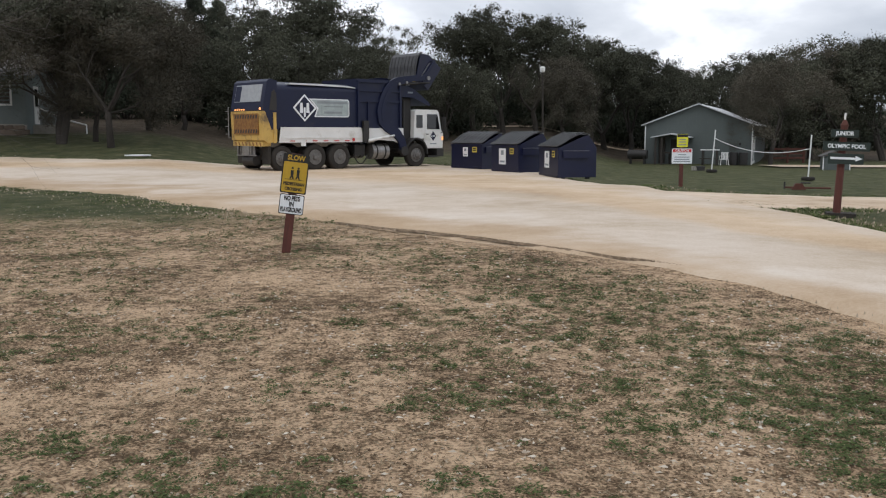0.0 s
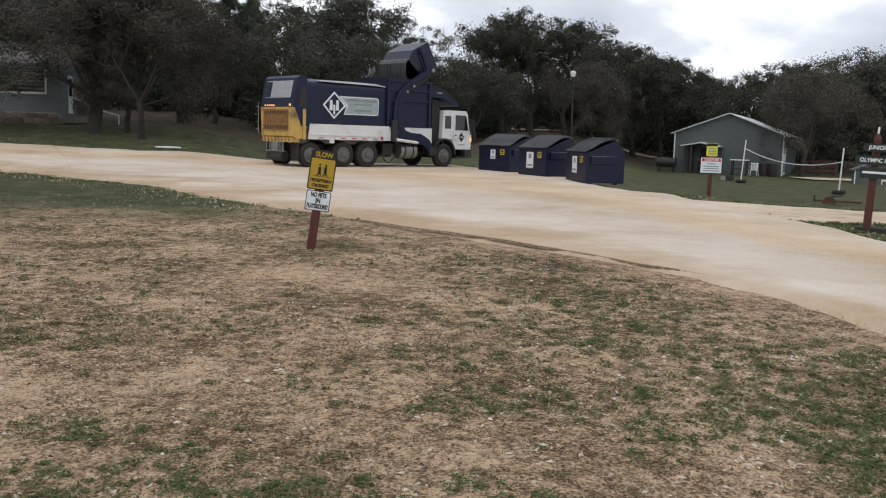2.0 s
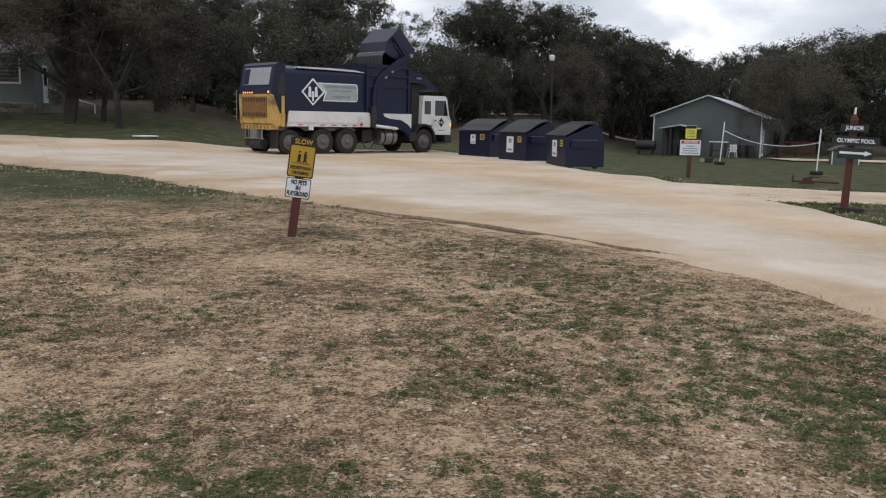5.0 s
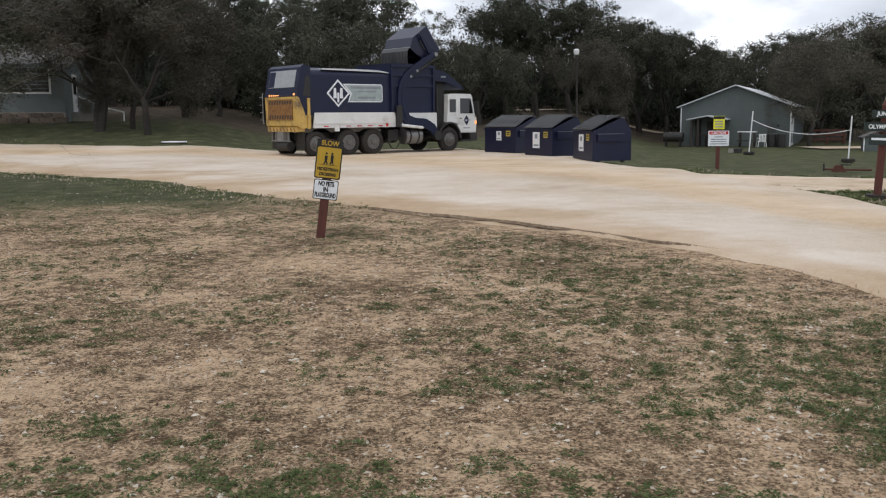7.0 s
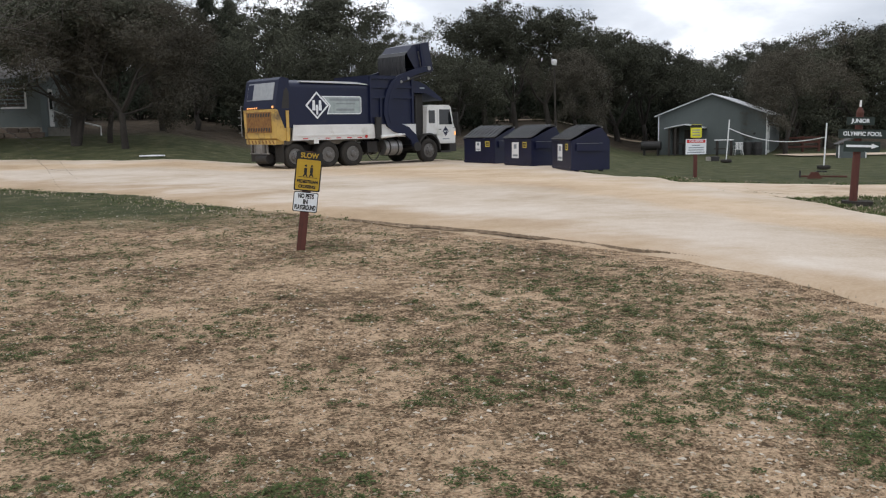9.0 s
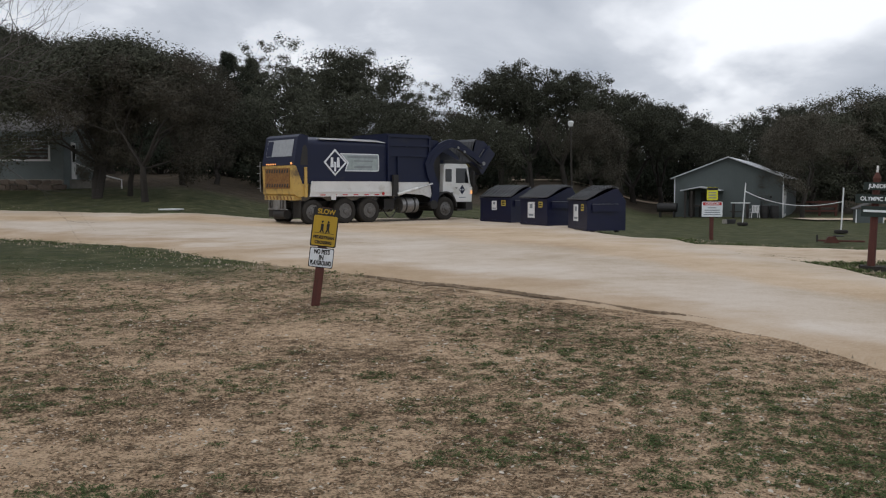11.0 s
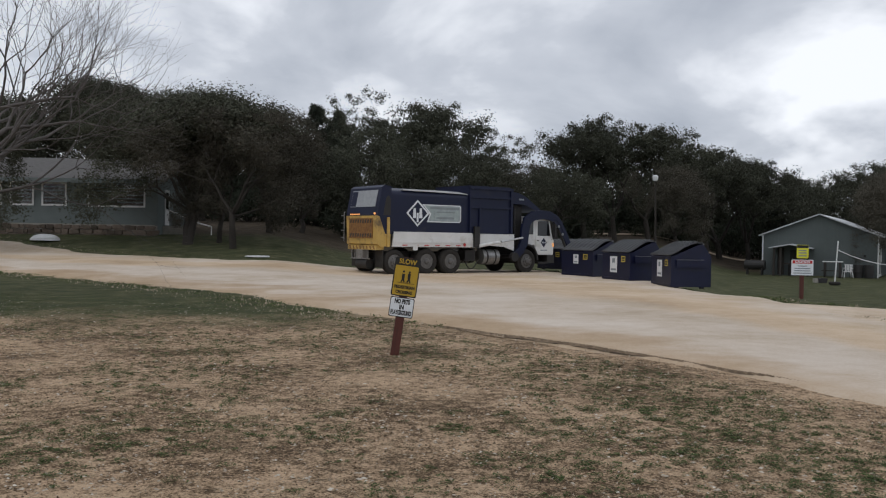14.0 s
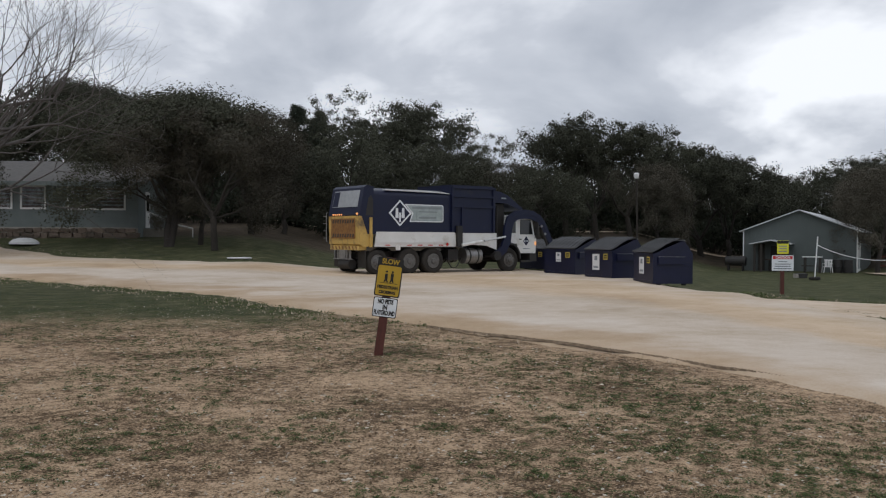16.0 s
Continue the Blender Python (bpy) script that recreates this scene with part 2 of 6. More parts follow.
BARK = mat("oak_bark", (0.052, 0.044, 0.037), 0.95, second=(0.03, 0.026, 0.022), scale=5, fine=25, bump=0.8, dist=0.04, stretch=(3, 3, 0.8))
GREYBARK = mat("pale_bark", (0.135, 0.12, 0.112), 0.95, second=(0.065, 0.058, 0.054), scale=4, fine=30, bump=0.5, dist=0.02)
LEAF = leaf_mat("live_oak_leaf", (0.054, 0.056, 0.041), (0.077, 0.080, 0.057))
CEDARLEAF = leaf_mat("cedar_leaf", (0.036, 0.043, 0.031), (0.053, 0.061, 0.043))
BROWNLEAF = leaf_mat("brownish_oak_leaf", (0.072, 0.065, 0.051), (0.100, 0.091, 0.070))
TUFT = leaf_mat("weed_leaf", (0.038, 0.056, 0.018), (0.110, 0.136, 0.052))
DRYTUFT = leaf_mat("dry_grass", (0.20, 0.155, 0.095), (0.40, 0.32, 0.21))
PEBBLE = leaf_mat("pale_stone", (0.42, 0.34, 0.25), (0.80, 0.73, 0.62))
VERGE = leaf_mat("sandy_stone", (0.28, 0.22, 0.15), (0.50, 0.42, 0.32))
# dark colour for the shade line in the lane's washed-out lip
LIP_SHADE = leaf_mat("lip_shade", (0.13, 0.098, 0.068), (0.27, 0.205, 0.145))
CLOD = leaf_mat("soil_clod", (0.085, 0.056, 0.033), (0.42, 0.295, 0.19))
LITTER = leaf_mat("dead_leaf", (0.10, 0.072, 0.046), (0.24, 0.17, 0.11))


def pane_glass():
    """Clear window glass: mirror-like at a glance, see-through head on."""
    m = bpy.data.materials.new("window_glass")
    m.use_nodes = True
    nt = m.node_tree
    nt.nodes.clear()
    out, mix, tr, gl = (nt.nodes.new("ShaderNode" + n) for n in ("OutputMaterial", "MixShader", "BsdfTransparent", "BsdfGlossy"))
    gl.inputs["Roughness"].default_value = 0.03
    fr = nt.nodes.new("ShaderNodeFresnel")
    nt.links.new(fr.outputs[0], mix.inputs[0])
    nt.links.new(tr.outputs[0], mix.inputs[1])
    nt.links.new(gl.outputs[0], mix.inputs[2])
    nt.links.new(mix.outputs[0], out.inputs[0])
    return m


GLASS = pane_glass()
SIDING = mat("grey_green_siding", (0.165, 0.192, 0.19), 0.7, second=(0.13, 0.154, 0.152), scale=2, bump=0.15)
SHEDGREEN = mat("grey_green_metal_siding", (0.088, 0.104, 0.101), 0.55, second=(0.074, 0.088, 0.085), scale=1.4, bump=0.05)
ROOFGREY = mat("grey_shingle_roof", (0.135, 0.128, 0.122), 0.9, second=(0.085, 0.08, 0.077), scale=5, fine=22, bump=0.5)
ROOFWHITE = mat("pale_metal_roof", (0.62, 0.63, 0.65), 0.4, 0.2, second=(0.5, 0.51, 0.52), scale=2, bump=0.05)
STONE = mat("rough_limestone", (0.21, 0.165, 0.13), 0.9, second=(0.10, 0.076, 0.06), scale=4, fine=18, bump=0.6, dist=0.03, rand=0.35)
CONCRETE = mat("concrete", (0.36, 0.34, 0.30), 0.9, second=(0.25, 0.235, 0.21), scale=5, bump=0.3)
FRAMEWHITE = mat("white_trim", (0.76, 0.76, 0.75), 0.5, second=(0.66, 0.66, 0.65), bump=0.04)
CURTAIN = mat("drawn_curtain", (0.13, 0.10, 0.085), 0.9, second=(0.06, 0.05, 0.045), scale=3, stretch=(6, 6, 0.2), bump=0.1)
DARKWOOD = mat("dark_weathered_wood", (0.05, 0.042, 0.036), 0.85, second=(0.028, 0.024, 0.02), scale=6, bump=0.4)
ORANGERED = mat("rusty_red_paint", (0.105, 0.034, 0.022), 0.8, second=(0.06, 0.024, 0.017), scale=6, bump=0.2)
SIGNGREEN = mat("dark_green_board", (0.016, 0.03, 0.024), 0.6, second=(0.012, 0.02, 0.017), scale=6, bump=0.1)
ROAD = ground_mat("caliche_gravel", [(0.36, (0.45, 0.37, 0.285)), (0.46, (0.54, 0.46, 0.37)), (0.53, (0.60, 0.525, 0.445)), (0.62, (0.66, 0.60, 0.53))],
                  0.35, 3.2, 26.0, 0.6, 0.02, share=(0.58, 0.18, 0.24))


def lane_bands(m):
    """Traffic packs a pale grey track along the lane; loose orange gravel lies beside it."""
    nt = m.node_tree
    N, L = nt.nodes.new, nt.links.new
    bs = nt.nodes["Principled BSDF"]
    base = bs.inputs["Base Color"].links[0].from_socket
    uv = N("ShaderNodeUVMap")
    uv.uv_map = "lane"
    sp = N("ShaderNodeSeparateXYZ")
    L(uv.outputs[0], sp.inputs[0])
    tc = N("ShaderNodeTexCoord")
    nz = N("ShaderNodeTexNoise")
    nz.inputs["Scale"].default_value, nz.inputs["Detail"].default_value = 0.35, 6
    L(tc.outputs["Object"], nz.inputs["Vector"])
    q = N("ShaderNodeMath")
    q.operation = "MULTIPLY_ADD"
    L(nz.outputs["Fac"], q.inputs[0])
    q.inputs[1].default_value = 0.34
    L(sp.outputs[1], q.inputs[2])
    ramp = N("ShaderNodeValToRGB")
    el = ramp.color_ramp.elements
    el[0].position, el[0].color = 0.20, (0.80, 0.69, 0.56, 1)
    el[1].position, el[1].color = 1.0, (0.93, 0.88, 0.82, 1)
    for p, c in ((0.26, (0.82, 0.72, 0.61)), (0.34, (0.97, 0.94, 0.91)), (0.56, (0.93, 0.90, 0.87)), (0.66, (0.90, 0.78, 0.64)), (0.82, (0.95, 0.84, 0.70))):
        el.new(p).color = (*c, 1)
    L(q.outputs[0], ramp.inputs[0])
    mx = N("ShaderNodeMixRGB")
    mx.blend_type = "MULTIPLY"
    mx.inputs[0].default_value = 1.0
    L(base, mx.inputs[1])
    L(ramp.outputs[0], mx.inputs[2])
    L(mx.outputs[0], bs.inputs["Base Color"])


lane_bands(ROAD)
BRANCH = ground_mat("loose_gravel", [(0.34, (0.33, 0.24, 0.16)), (0.46, (0.50, 0.39, 0.28)), (0.54, (0.58, 0.47, 0.36)), (0.66, (0.66, 0.57, 0.46))],
                    0.3, 2.2, 34.0, 0.4, 0.02)
LAWN = lawn_mat()
AMBER = mat("amber_lamp", (0.8, 0.3, 0.08), 0.4, bump=0, glow=(1.0, 0.45, 0.16, 1.0))


# ---------------------------------------------------------------- mesh tools
def part(name, bm, material, parent=None, label="", smooth=False, bevel=0.0):
    if bevel:
        bmesh.ops.bevel(bm, geom=[e for e in bm.edges if e.is_manifold and e.calc_face_angle(0) > 0.5], offset=bevel, segments=2, affect="EDGES", profile=0.6)
    bmesh.ops.recalc_face_normals(bm, faces=bm.faces)
    me = bpy.data.meshes.new(name)
    bm.to_mesh(me)
    bm.free()
    for m in material if isinstance(material, (list, tuple)) else [material]:
        me.materials.append(m)
    if smooth:
        for p in me.polygons:
            p.use_smooth = True
    ob = new(name, me)
    if parent:
        ob.parent = parent
    if label:
        ob["label"] = label
    return ob


def box(x0, x1, y0, y1, z0, z1, bm=None, turn=None):
    bm = bm or bmesh.new()
    vs = [bm.verts.new((x, y, z)) for x in (x0, x1) for y in (y0, y1) for z in (z0, z1)]
    for q in ((0, 1, 3, 2), (4, 6, 7, 5), (0, 4, 5, 1), (2, 3, 7, 6), (0, 2, 6, 4), (1, 5, 7, 3)):
        bm.faces.new([vs[i] for i in q])
    if turn is not None:
        bmesh.ops.transform(bm, matrix=turn, verts=vs)
    return bm


def prism(profile, y0, y1, bm=None, axis="y"):
    """A profile in (x, z) drawn out along y, or in (y, z) along x."""
    bm = bm or bmesh.new()
    put = (lambda a, b, c: (a, c, b)) if axis == "y" else ((lambda a, b, c: (c, a, b)) if axis == "x" else (lambda a, b, c: (a, b, c)))
    a = [bm.verts.new(put(p[0], p[1], y0)) for p in profile]
    b = [bm.verts.new(put(p[0], p[1], y1)) for p in profile]
    bm.faces.new(a)
    bm.faces.new(b[::-1])
    n = len(profile)
    for i in range(n):
        bm.faces.new((a[i], b[i], b[(i + 1) % n], a[(i + 1) % n]))
    return bm


def tube(pts, radii, seg=8, bm=None, cap=True):
    bm = bm or bmesh.new()
    pts = [Vector(p) for p in pts]
    if not isinstance(radii, (list, tuple)):
        radii = [radii] * len(pts)
    rings = []
    side = None
    for i, p in enumerate(pts):
        d = (pts[min(i + 1, len(pts) - 1)] - pts[max(i - 1, 0)]).normalized()
        if side is None:
            side = d.orthogonal().normalized()
        side = (side - d * side.dot(d)).normalized()
        up = d.cross(side)
        rings.append([bm.verts.new(p + radii[i] * (math.cos(a) * side + math.sin(a) * up)) for a in (2 * math.pi * k / seg for k in range(seg))])
    for r, s in zip(rings, rings[1:]):
        for k in range(seg):
            bm.faces.new((r[k], r[(k + 1) % seg], s[(k + 1) % seg], s[k]))
    if cap:
        bm.faces.new(rings[0][::-1])
        bm.faces.new(rings[-1])
    return bm


def lathe(profile, seg=28, bm=None, axis="y"):
    """Rings (along, radius) round the y axis."""
    bm = bm or bmesh.new()
    rings = []
    for h, r in profile:
        ring = []
        for k in range(seg):
            a = 2 * math.pi * k / seg
            c, s = r * math.cos(a), r * math.sin(a)
            ring.append(bm.verts.new((c, h, s) if axis == "y" else (c, s, h)))
        rings.append(ring)
    for r, s in zip(rings, rings[1:]):
        for k in range(seg):
            bm.faces.new((r[k], r[(k + 1) % seg], s[(k + 1) % seg], s[k]))
    bm.faces.new(rings[0])
    bm.faces.new(rings[-1][::-1])
    return bm


def strip(pts, y0, y1, thick, bm=None):
    """A bent flat bar: a line in (x, z) with thickness, between y0 and y1."""
    n = len(pts)
    outer, inner = [], []
    for i in range(n):
        a, b = Vector(pts[max(i - 1, 0)]), Vector(pts[min(i + 1, n - 1)])
        d = (b - a).normalized()
        k = thick[i] if isinstance(thick, (list, tuple)) else thick
        nn = Vector((-d[1], d[0])) * k / 2
        p = Vector(pts[i])
        outer.append(tuple(p + nn))
        inner.append(tuple(p - nn))
    bm = bm or bmesh.new()
    rows = []
    for o, i in zip(outer, inner):
        rows.append([bm.verts.new((o[0], y0, o[1])), bm.verts.new((o[0], y1, o[1])), bm.verts.new((i[0], y1, i[1])), bm.verts.new((i[0], y0, i[1]))])
    for r, s in zip(rows, rows[1:]):
        for k in range(4):
            bm.faces.new((r[k], r[(k + 1) % 4], s[(k + 1) % 4], s[k]))
    bm.faces.new(rows[0][::-1])
    bm.faces.new(rows[-1])
    return bm


def thing(name, m, label, category, group="", kind=""):
    ob = new(name)
    ob.matrix_world = m
    return tagged(ob, label, category, group, kind)


def lettering(name, text, size, material, parent, m, width=None, label="", bold=0.0025):
    cu = bpy.data.curves.new(name, "FONT")
    cu.body, cu.size, cu.align_x, cu.align_y, cu.extrude = text, size, "CENTER", "CENTER", 0.0015
    cu.offset = bold
    tmp = bpy.data.objects.new("tmp", cu)
    scene.collection.objects.link(tmp)
    bpy.context.view_layer.update()
    me = bpy.data.meshes.new_from_object(tmp.evaluated_get(bpy.context.evaluated_depsgraph_get()))
    bpy.data.objects.remove(tmp)
    if width:
        xs = [v.co.x for v in me.vertices]
        k = width / (max(xs) - min(xs))
        for v in me.vertices:
            v.co.x *= k
    me.materials.clear()
    me.materials.append(material)
    ob = new(name, me)
    ob.parent = parent
    ob.matrix_basis = m
    if label:
        ob["label"] = label
    return ob


def smooth01(a, b, x):
    t = min(max((x - a) / (b - a), 0.0), 1.0)
    return t * t * (3 - 2 * t)


# ---------------------------------------------------------------- ground
def height(x, y):
    """The lie of the land: level by the lane, a bank up to the house, a dip towards the shed, a slow rise under the woods."""
    u = x / max(y, 5.0) * 45.0
    left = 1 - smooth01(-9.5, -3.0, u)
    right = smooth01(9.5, 15.0, u)
    mid = 1 - left - right
    zl = 0.03 * max(y - 28, 0) + 0.09 * (min(max(y, 43), 51) - 43) + 0.03 * max(y - 51, 0)
    zm = 0.055 * max(y - 46, 0)
    zr = -0.75 * smooth01(24, 38, y) + 0.045 * max(y - 72, 0)
    z = left * zl + mid * zm + right * zr
    return min(z, 9.0) + 0.0


NEAR_EDGE = [(5.2, -60), (5.3, 0), (4.35, 6.3), (3.95, 8.4), (3.35, 9.6), (2.55, 11.2), (1.38, 13.0), (-0.2, 15.0), (-2.3, 17.8), (-5.5, 22.2), (-9.9, 26.9), (-15.2, 30.8), (-24, 36.0), (-60, 54)]
FAR_EDGE = [(9.6, -60), (9.4, 0), (8.6, 8.0), (8.3, 13.0), (8.25, 14.2), (8.7, 16.4), (8.6, 20.0), (8.7, 23.5), (8.9, 29.5), (8.2, 37.0), (4.5, 44.5), (-3.8, 42.0), (-9.3, 40.2), (-15.6, 43.0), (-23.5, 48.0), (-60, 69)]


def along(line, n):
    """n points at even steps on a smoothed line."""
    p = np.array(line, float)
    d = np.r_[0, np.cumsum(np.hypot(*np.diff(p, axis=0).T))]
    s = np.linspace(0, d[-1], n)
    q = np.c_[np.interp(s, d, p[:, 0]), np.interp(s, d, p[:, 1])]
    k = np.array([1, 2, 3, 2, 1]) / 9
    e = np.pad(q, ((2, 2), (0, 0)), "edge")
    q[2:-2] = np.c_[np.convolve(e[:, 0], k, "valid"), np.convolve(e[:, 1], k, "valid")][2:-2]
    return q


def near_x(y):
    p = sorted((b, a) for a, b in NEAR_EDGE)
    return float(np.interp(y, [q[0] for q in p], [q[1] for q in p]))


def build_ground():
    xs = sorted(set(np.round(np.r_[-1200, -600, -300, -200, np.arange(-140, -30, 5), np.arange(-30, 30, 0.8), np.arange(30, 145, 5), 200, 300, 600, 1200], 3)))
    ys = sorted(set(np.round(np.r_[-600, -300, -150, np.arange(-80, 0, 6), np.arange(0, 60, 0.8), np.arange(60, 150, 4), 180, 240, 400, 800, 1600], 3)))
    verts, faces = [], []
    for y in ys:
        for x in xs:
            z = height(x, y)
            z += 0.045 * (noise.noise(Vector((x * 0.25, y * 0.25, 3))) + 0.5 * noise.noise(Vector((x * 0.8, y * 0.8, 1)))) if abs(x) < 60 and -5 < y < 80 else 0
            verts.append((x, y, z - 0.03))
    n = len(xs)
    for j in range(len(ys) - 1):
        for i in range(n - 1):
            a = j * n + i
            faces.append((a, a + 1, a + n + 1, a + n))
    me = bpy.data.meshes.new("ground")
    me.from_pydata(verts, [], faces)
    me.materials.append(LAWN)
    for p in me.polygons:
        p.use_smooth = True
    tagged(new("ground", me), "dry thin lawn of dusty soil and green turf", "ground", kind="structure")


def build_branch():
    """A side lane that leaves the main one past the pool sign."""
    n, m = 90, 10
    a = along([(4.5, 16.0), (8.6, 16.9), (10.2, 16.9), (12.5, 16.2), (20, 13.5), (60, -4)], n)
    b = along([(4.5, 25.0), (8.9, 22.7), (10.7, 20.6), (12.6, 19.6), (20, 16.9), (60, 0)], n)
    verts, faces = [], []
    for i in range(n):
        for j in range(m + 1):
            t = j / m
            x, y = a[i] * (1 - t) + b[i] * t
            y += 0.35 * noise.noise(Vector((x * 0.9, 3 + t * 4, 2))) + 0.15 * noise.noise(Vector((x * 3, t * 9, 4)))
            z = height(x, y) + 0.035 * noise.noise(Vector((x * 0.35, y * 0.35, 8))) + 0.012 * noise.noise(Vector((x * 2, y * 2, 2)))
            edge = min(t, 1 - t) * m
            verts.append((x, y, z + (-0.16 if edge < 0.5 else 0.03 if i > 4 else -0.1)))
    for i in range(n - 1):
        for j in range(m):
            k = i * (m + 1) + j
            faces.append((k, k + 1, k + m + 2, k + m + 1))
    me = bpy.data.meshes.new("road_branch")
    me.from_pydata(verts, [], faces)
    me.materials.append(BRANCH)
    for p in me.polygons:
        p.use_smooth = True
    tagged(new("road_branch", me), "loose pale gravel side lane past the pool sign", "road", kind="structure")


def build_road():
    n, m = 420, 26
    a, b = along(NEAR_EDGE, n), along(FAR_EDGE, n)
    verts, faces = [], []
    for i in range(n):
        for j in range(m + 1):
            t = j / m
            x, y = a[i] * (1 - t) + b[i] * t
            w = 0.22 * noise.noise(Vector((a[i][0] * 0.9, a[i][1] * 0.9, 0))) + 0.12 * noise.noise(Vector((a[i][0] * 3, a[i][1] * 3, 5)))
            w2 = 0.5 * noise.noise(Vector((b[i][0] * 0.6, b[i][1] * 0.6, 9))) + 0.2 * noise.noise(Vector((b[i][0] * 3, b[i][1] * 3, 7)))
            dx, dy = (b[i] - a[i]) / max(np.hypot(*(b[i] - a[i])), 0.1)
            x, y = x + dx * (w * (1 - t) + w2 * t), y + dy * (w * (1 - t) + w2 * t)
            z = height(x, y) + 0.035 * noise.noise(Vector((x * 0.35, y * 0.35, 8))) + 0.012 * noise.noise(Vector((x * 2, y * 2, 2)))
            edge = min(t, 1 - t) * m
            z += -0.16 if edge < 0.5 else (0.012 if edge < 1.5 else 0.035)
            verts.append((x, y, z))
    for i in range(n - 1):
        for j in range(m):
            k = i * (m + 1) + j
            faces.append((k, k + 1, k + m + 2, k + m + 1))
    me = bpy.data.meshes.new("road")
    me.from_pydata(verts, [], faces)
    me.materials.append(ROAD)
    uv = me.uv_layers.new(name="lane")
    for lp in me.loops:
        i, j = divmod(lp.vertex_index, m + 1)
        uv.data[lp.index].uv = (i / n * 40, j / m)
    for p in me.polygons:
        p.use_smooth = True
    tagged(new("road", me), "pale dusty caliche gravel lane with worn edges", "road", kind="structure")


# ---------------------------------------------------------------- garbage truck
TRUCK = pose(-1.52, 38.03, 0.0, 0, 0, 35)
PIVOT, ARM_R = (4.5, 0.72), 3.44
SHORT = 0.874
BODY_W = 1.22


def wheel(parent, x, y, r=0.52, dual=False, name="wheel"):
    s = -1 if y < 0 else 1
    w = 0.29 if not dual else 0.56
    hub = new(name)
    hub.parent = parent
    hub.matrix_basis = pose(x, y, r, 0, 0, 0 if s < 0 else 180)
    # local -y looks outwards
    tread = [(0.02, 0.30), (0.0, r - 0.14), (0.015, r - 0.05), (0.05, r - 0.008), (0.07, r), (0.12, r), (0.125, r - 0.018), (0.14, r - 0.018), (0.145, r),
             (w - 0.07, r), (w - 0.05, r - 0.008), (w - 0.015, r - 0.05), (w, r - 0.14), (w - 0.02, 0.30)]
    part("tyre", lathe(tread, 32), RUBBER, hub, "dusty black rubber tyre", smooth=False)
    if dual:
        rim = [(0.01, 0.305), (0.0, 0.29), (0.05, 0.275), (0.12, 0.24), (0.13, 0.17), (0.06, 0.13), (-0.02, 0.12), (-0.05, 0.09), (-0.06, 0.0005)]
    else:
        rim = [(0.01, 0.305), (-0.005, 0.29), (0.03, 0.275), (0.0, 0.22), (-0.045, 0.17), (-0.05, 0.13), (-0.10, 0.11), (-0.12, 0.06), (-0.125, 0.0005)]
    r_ob = part("rim", lathe(rim, 28), RIM, hub, "dull grey steel wheel rim")
    yy = 0.125 if dual else -0.02
    nut = tube([(0, 0.02, 0), (0, -0.03, 0)], 0.018, 6)
    me = bpy.data.meshes.new("wheel_nut")
    nut.to_mesh(me)
    nut.free()
    me.materials.append(BLACK)
    for k in range(8):
        a = 2 * math.pi * k / 8
        o = new("wheel_nut", me)
        o.parent = r_ob
        o.location = (0.19 * math.cos(a), yy, 0.19 * math.sin(a))
    return hub


def body_section(top, half, low, crown=0.14):
    """Cross-section (y, z) of the container with a rounded roof."""
    pts = [(-half, low)]
    for k in range(7):
        a = math.pi * 0.5 * k / 6
        pts.append((-half + 0.22 * (1 - math.cos(a)), top - crown - 0.22 * (1 - math.sin(a)) + 0.0))
    pts += [(-half * 0.4, top - 0.03), (0, top), (half * 0.4, top - 0.03)]
    for k in range(7):
        a = math.pi * 0.5 * (6 - k) / 6
        pts.append((half - 0.22 * (1 - math.cos(a)), top - crown - 0.22 * (1 - math.sin(a))))
    return pts + [(half, low)]


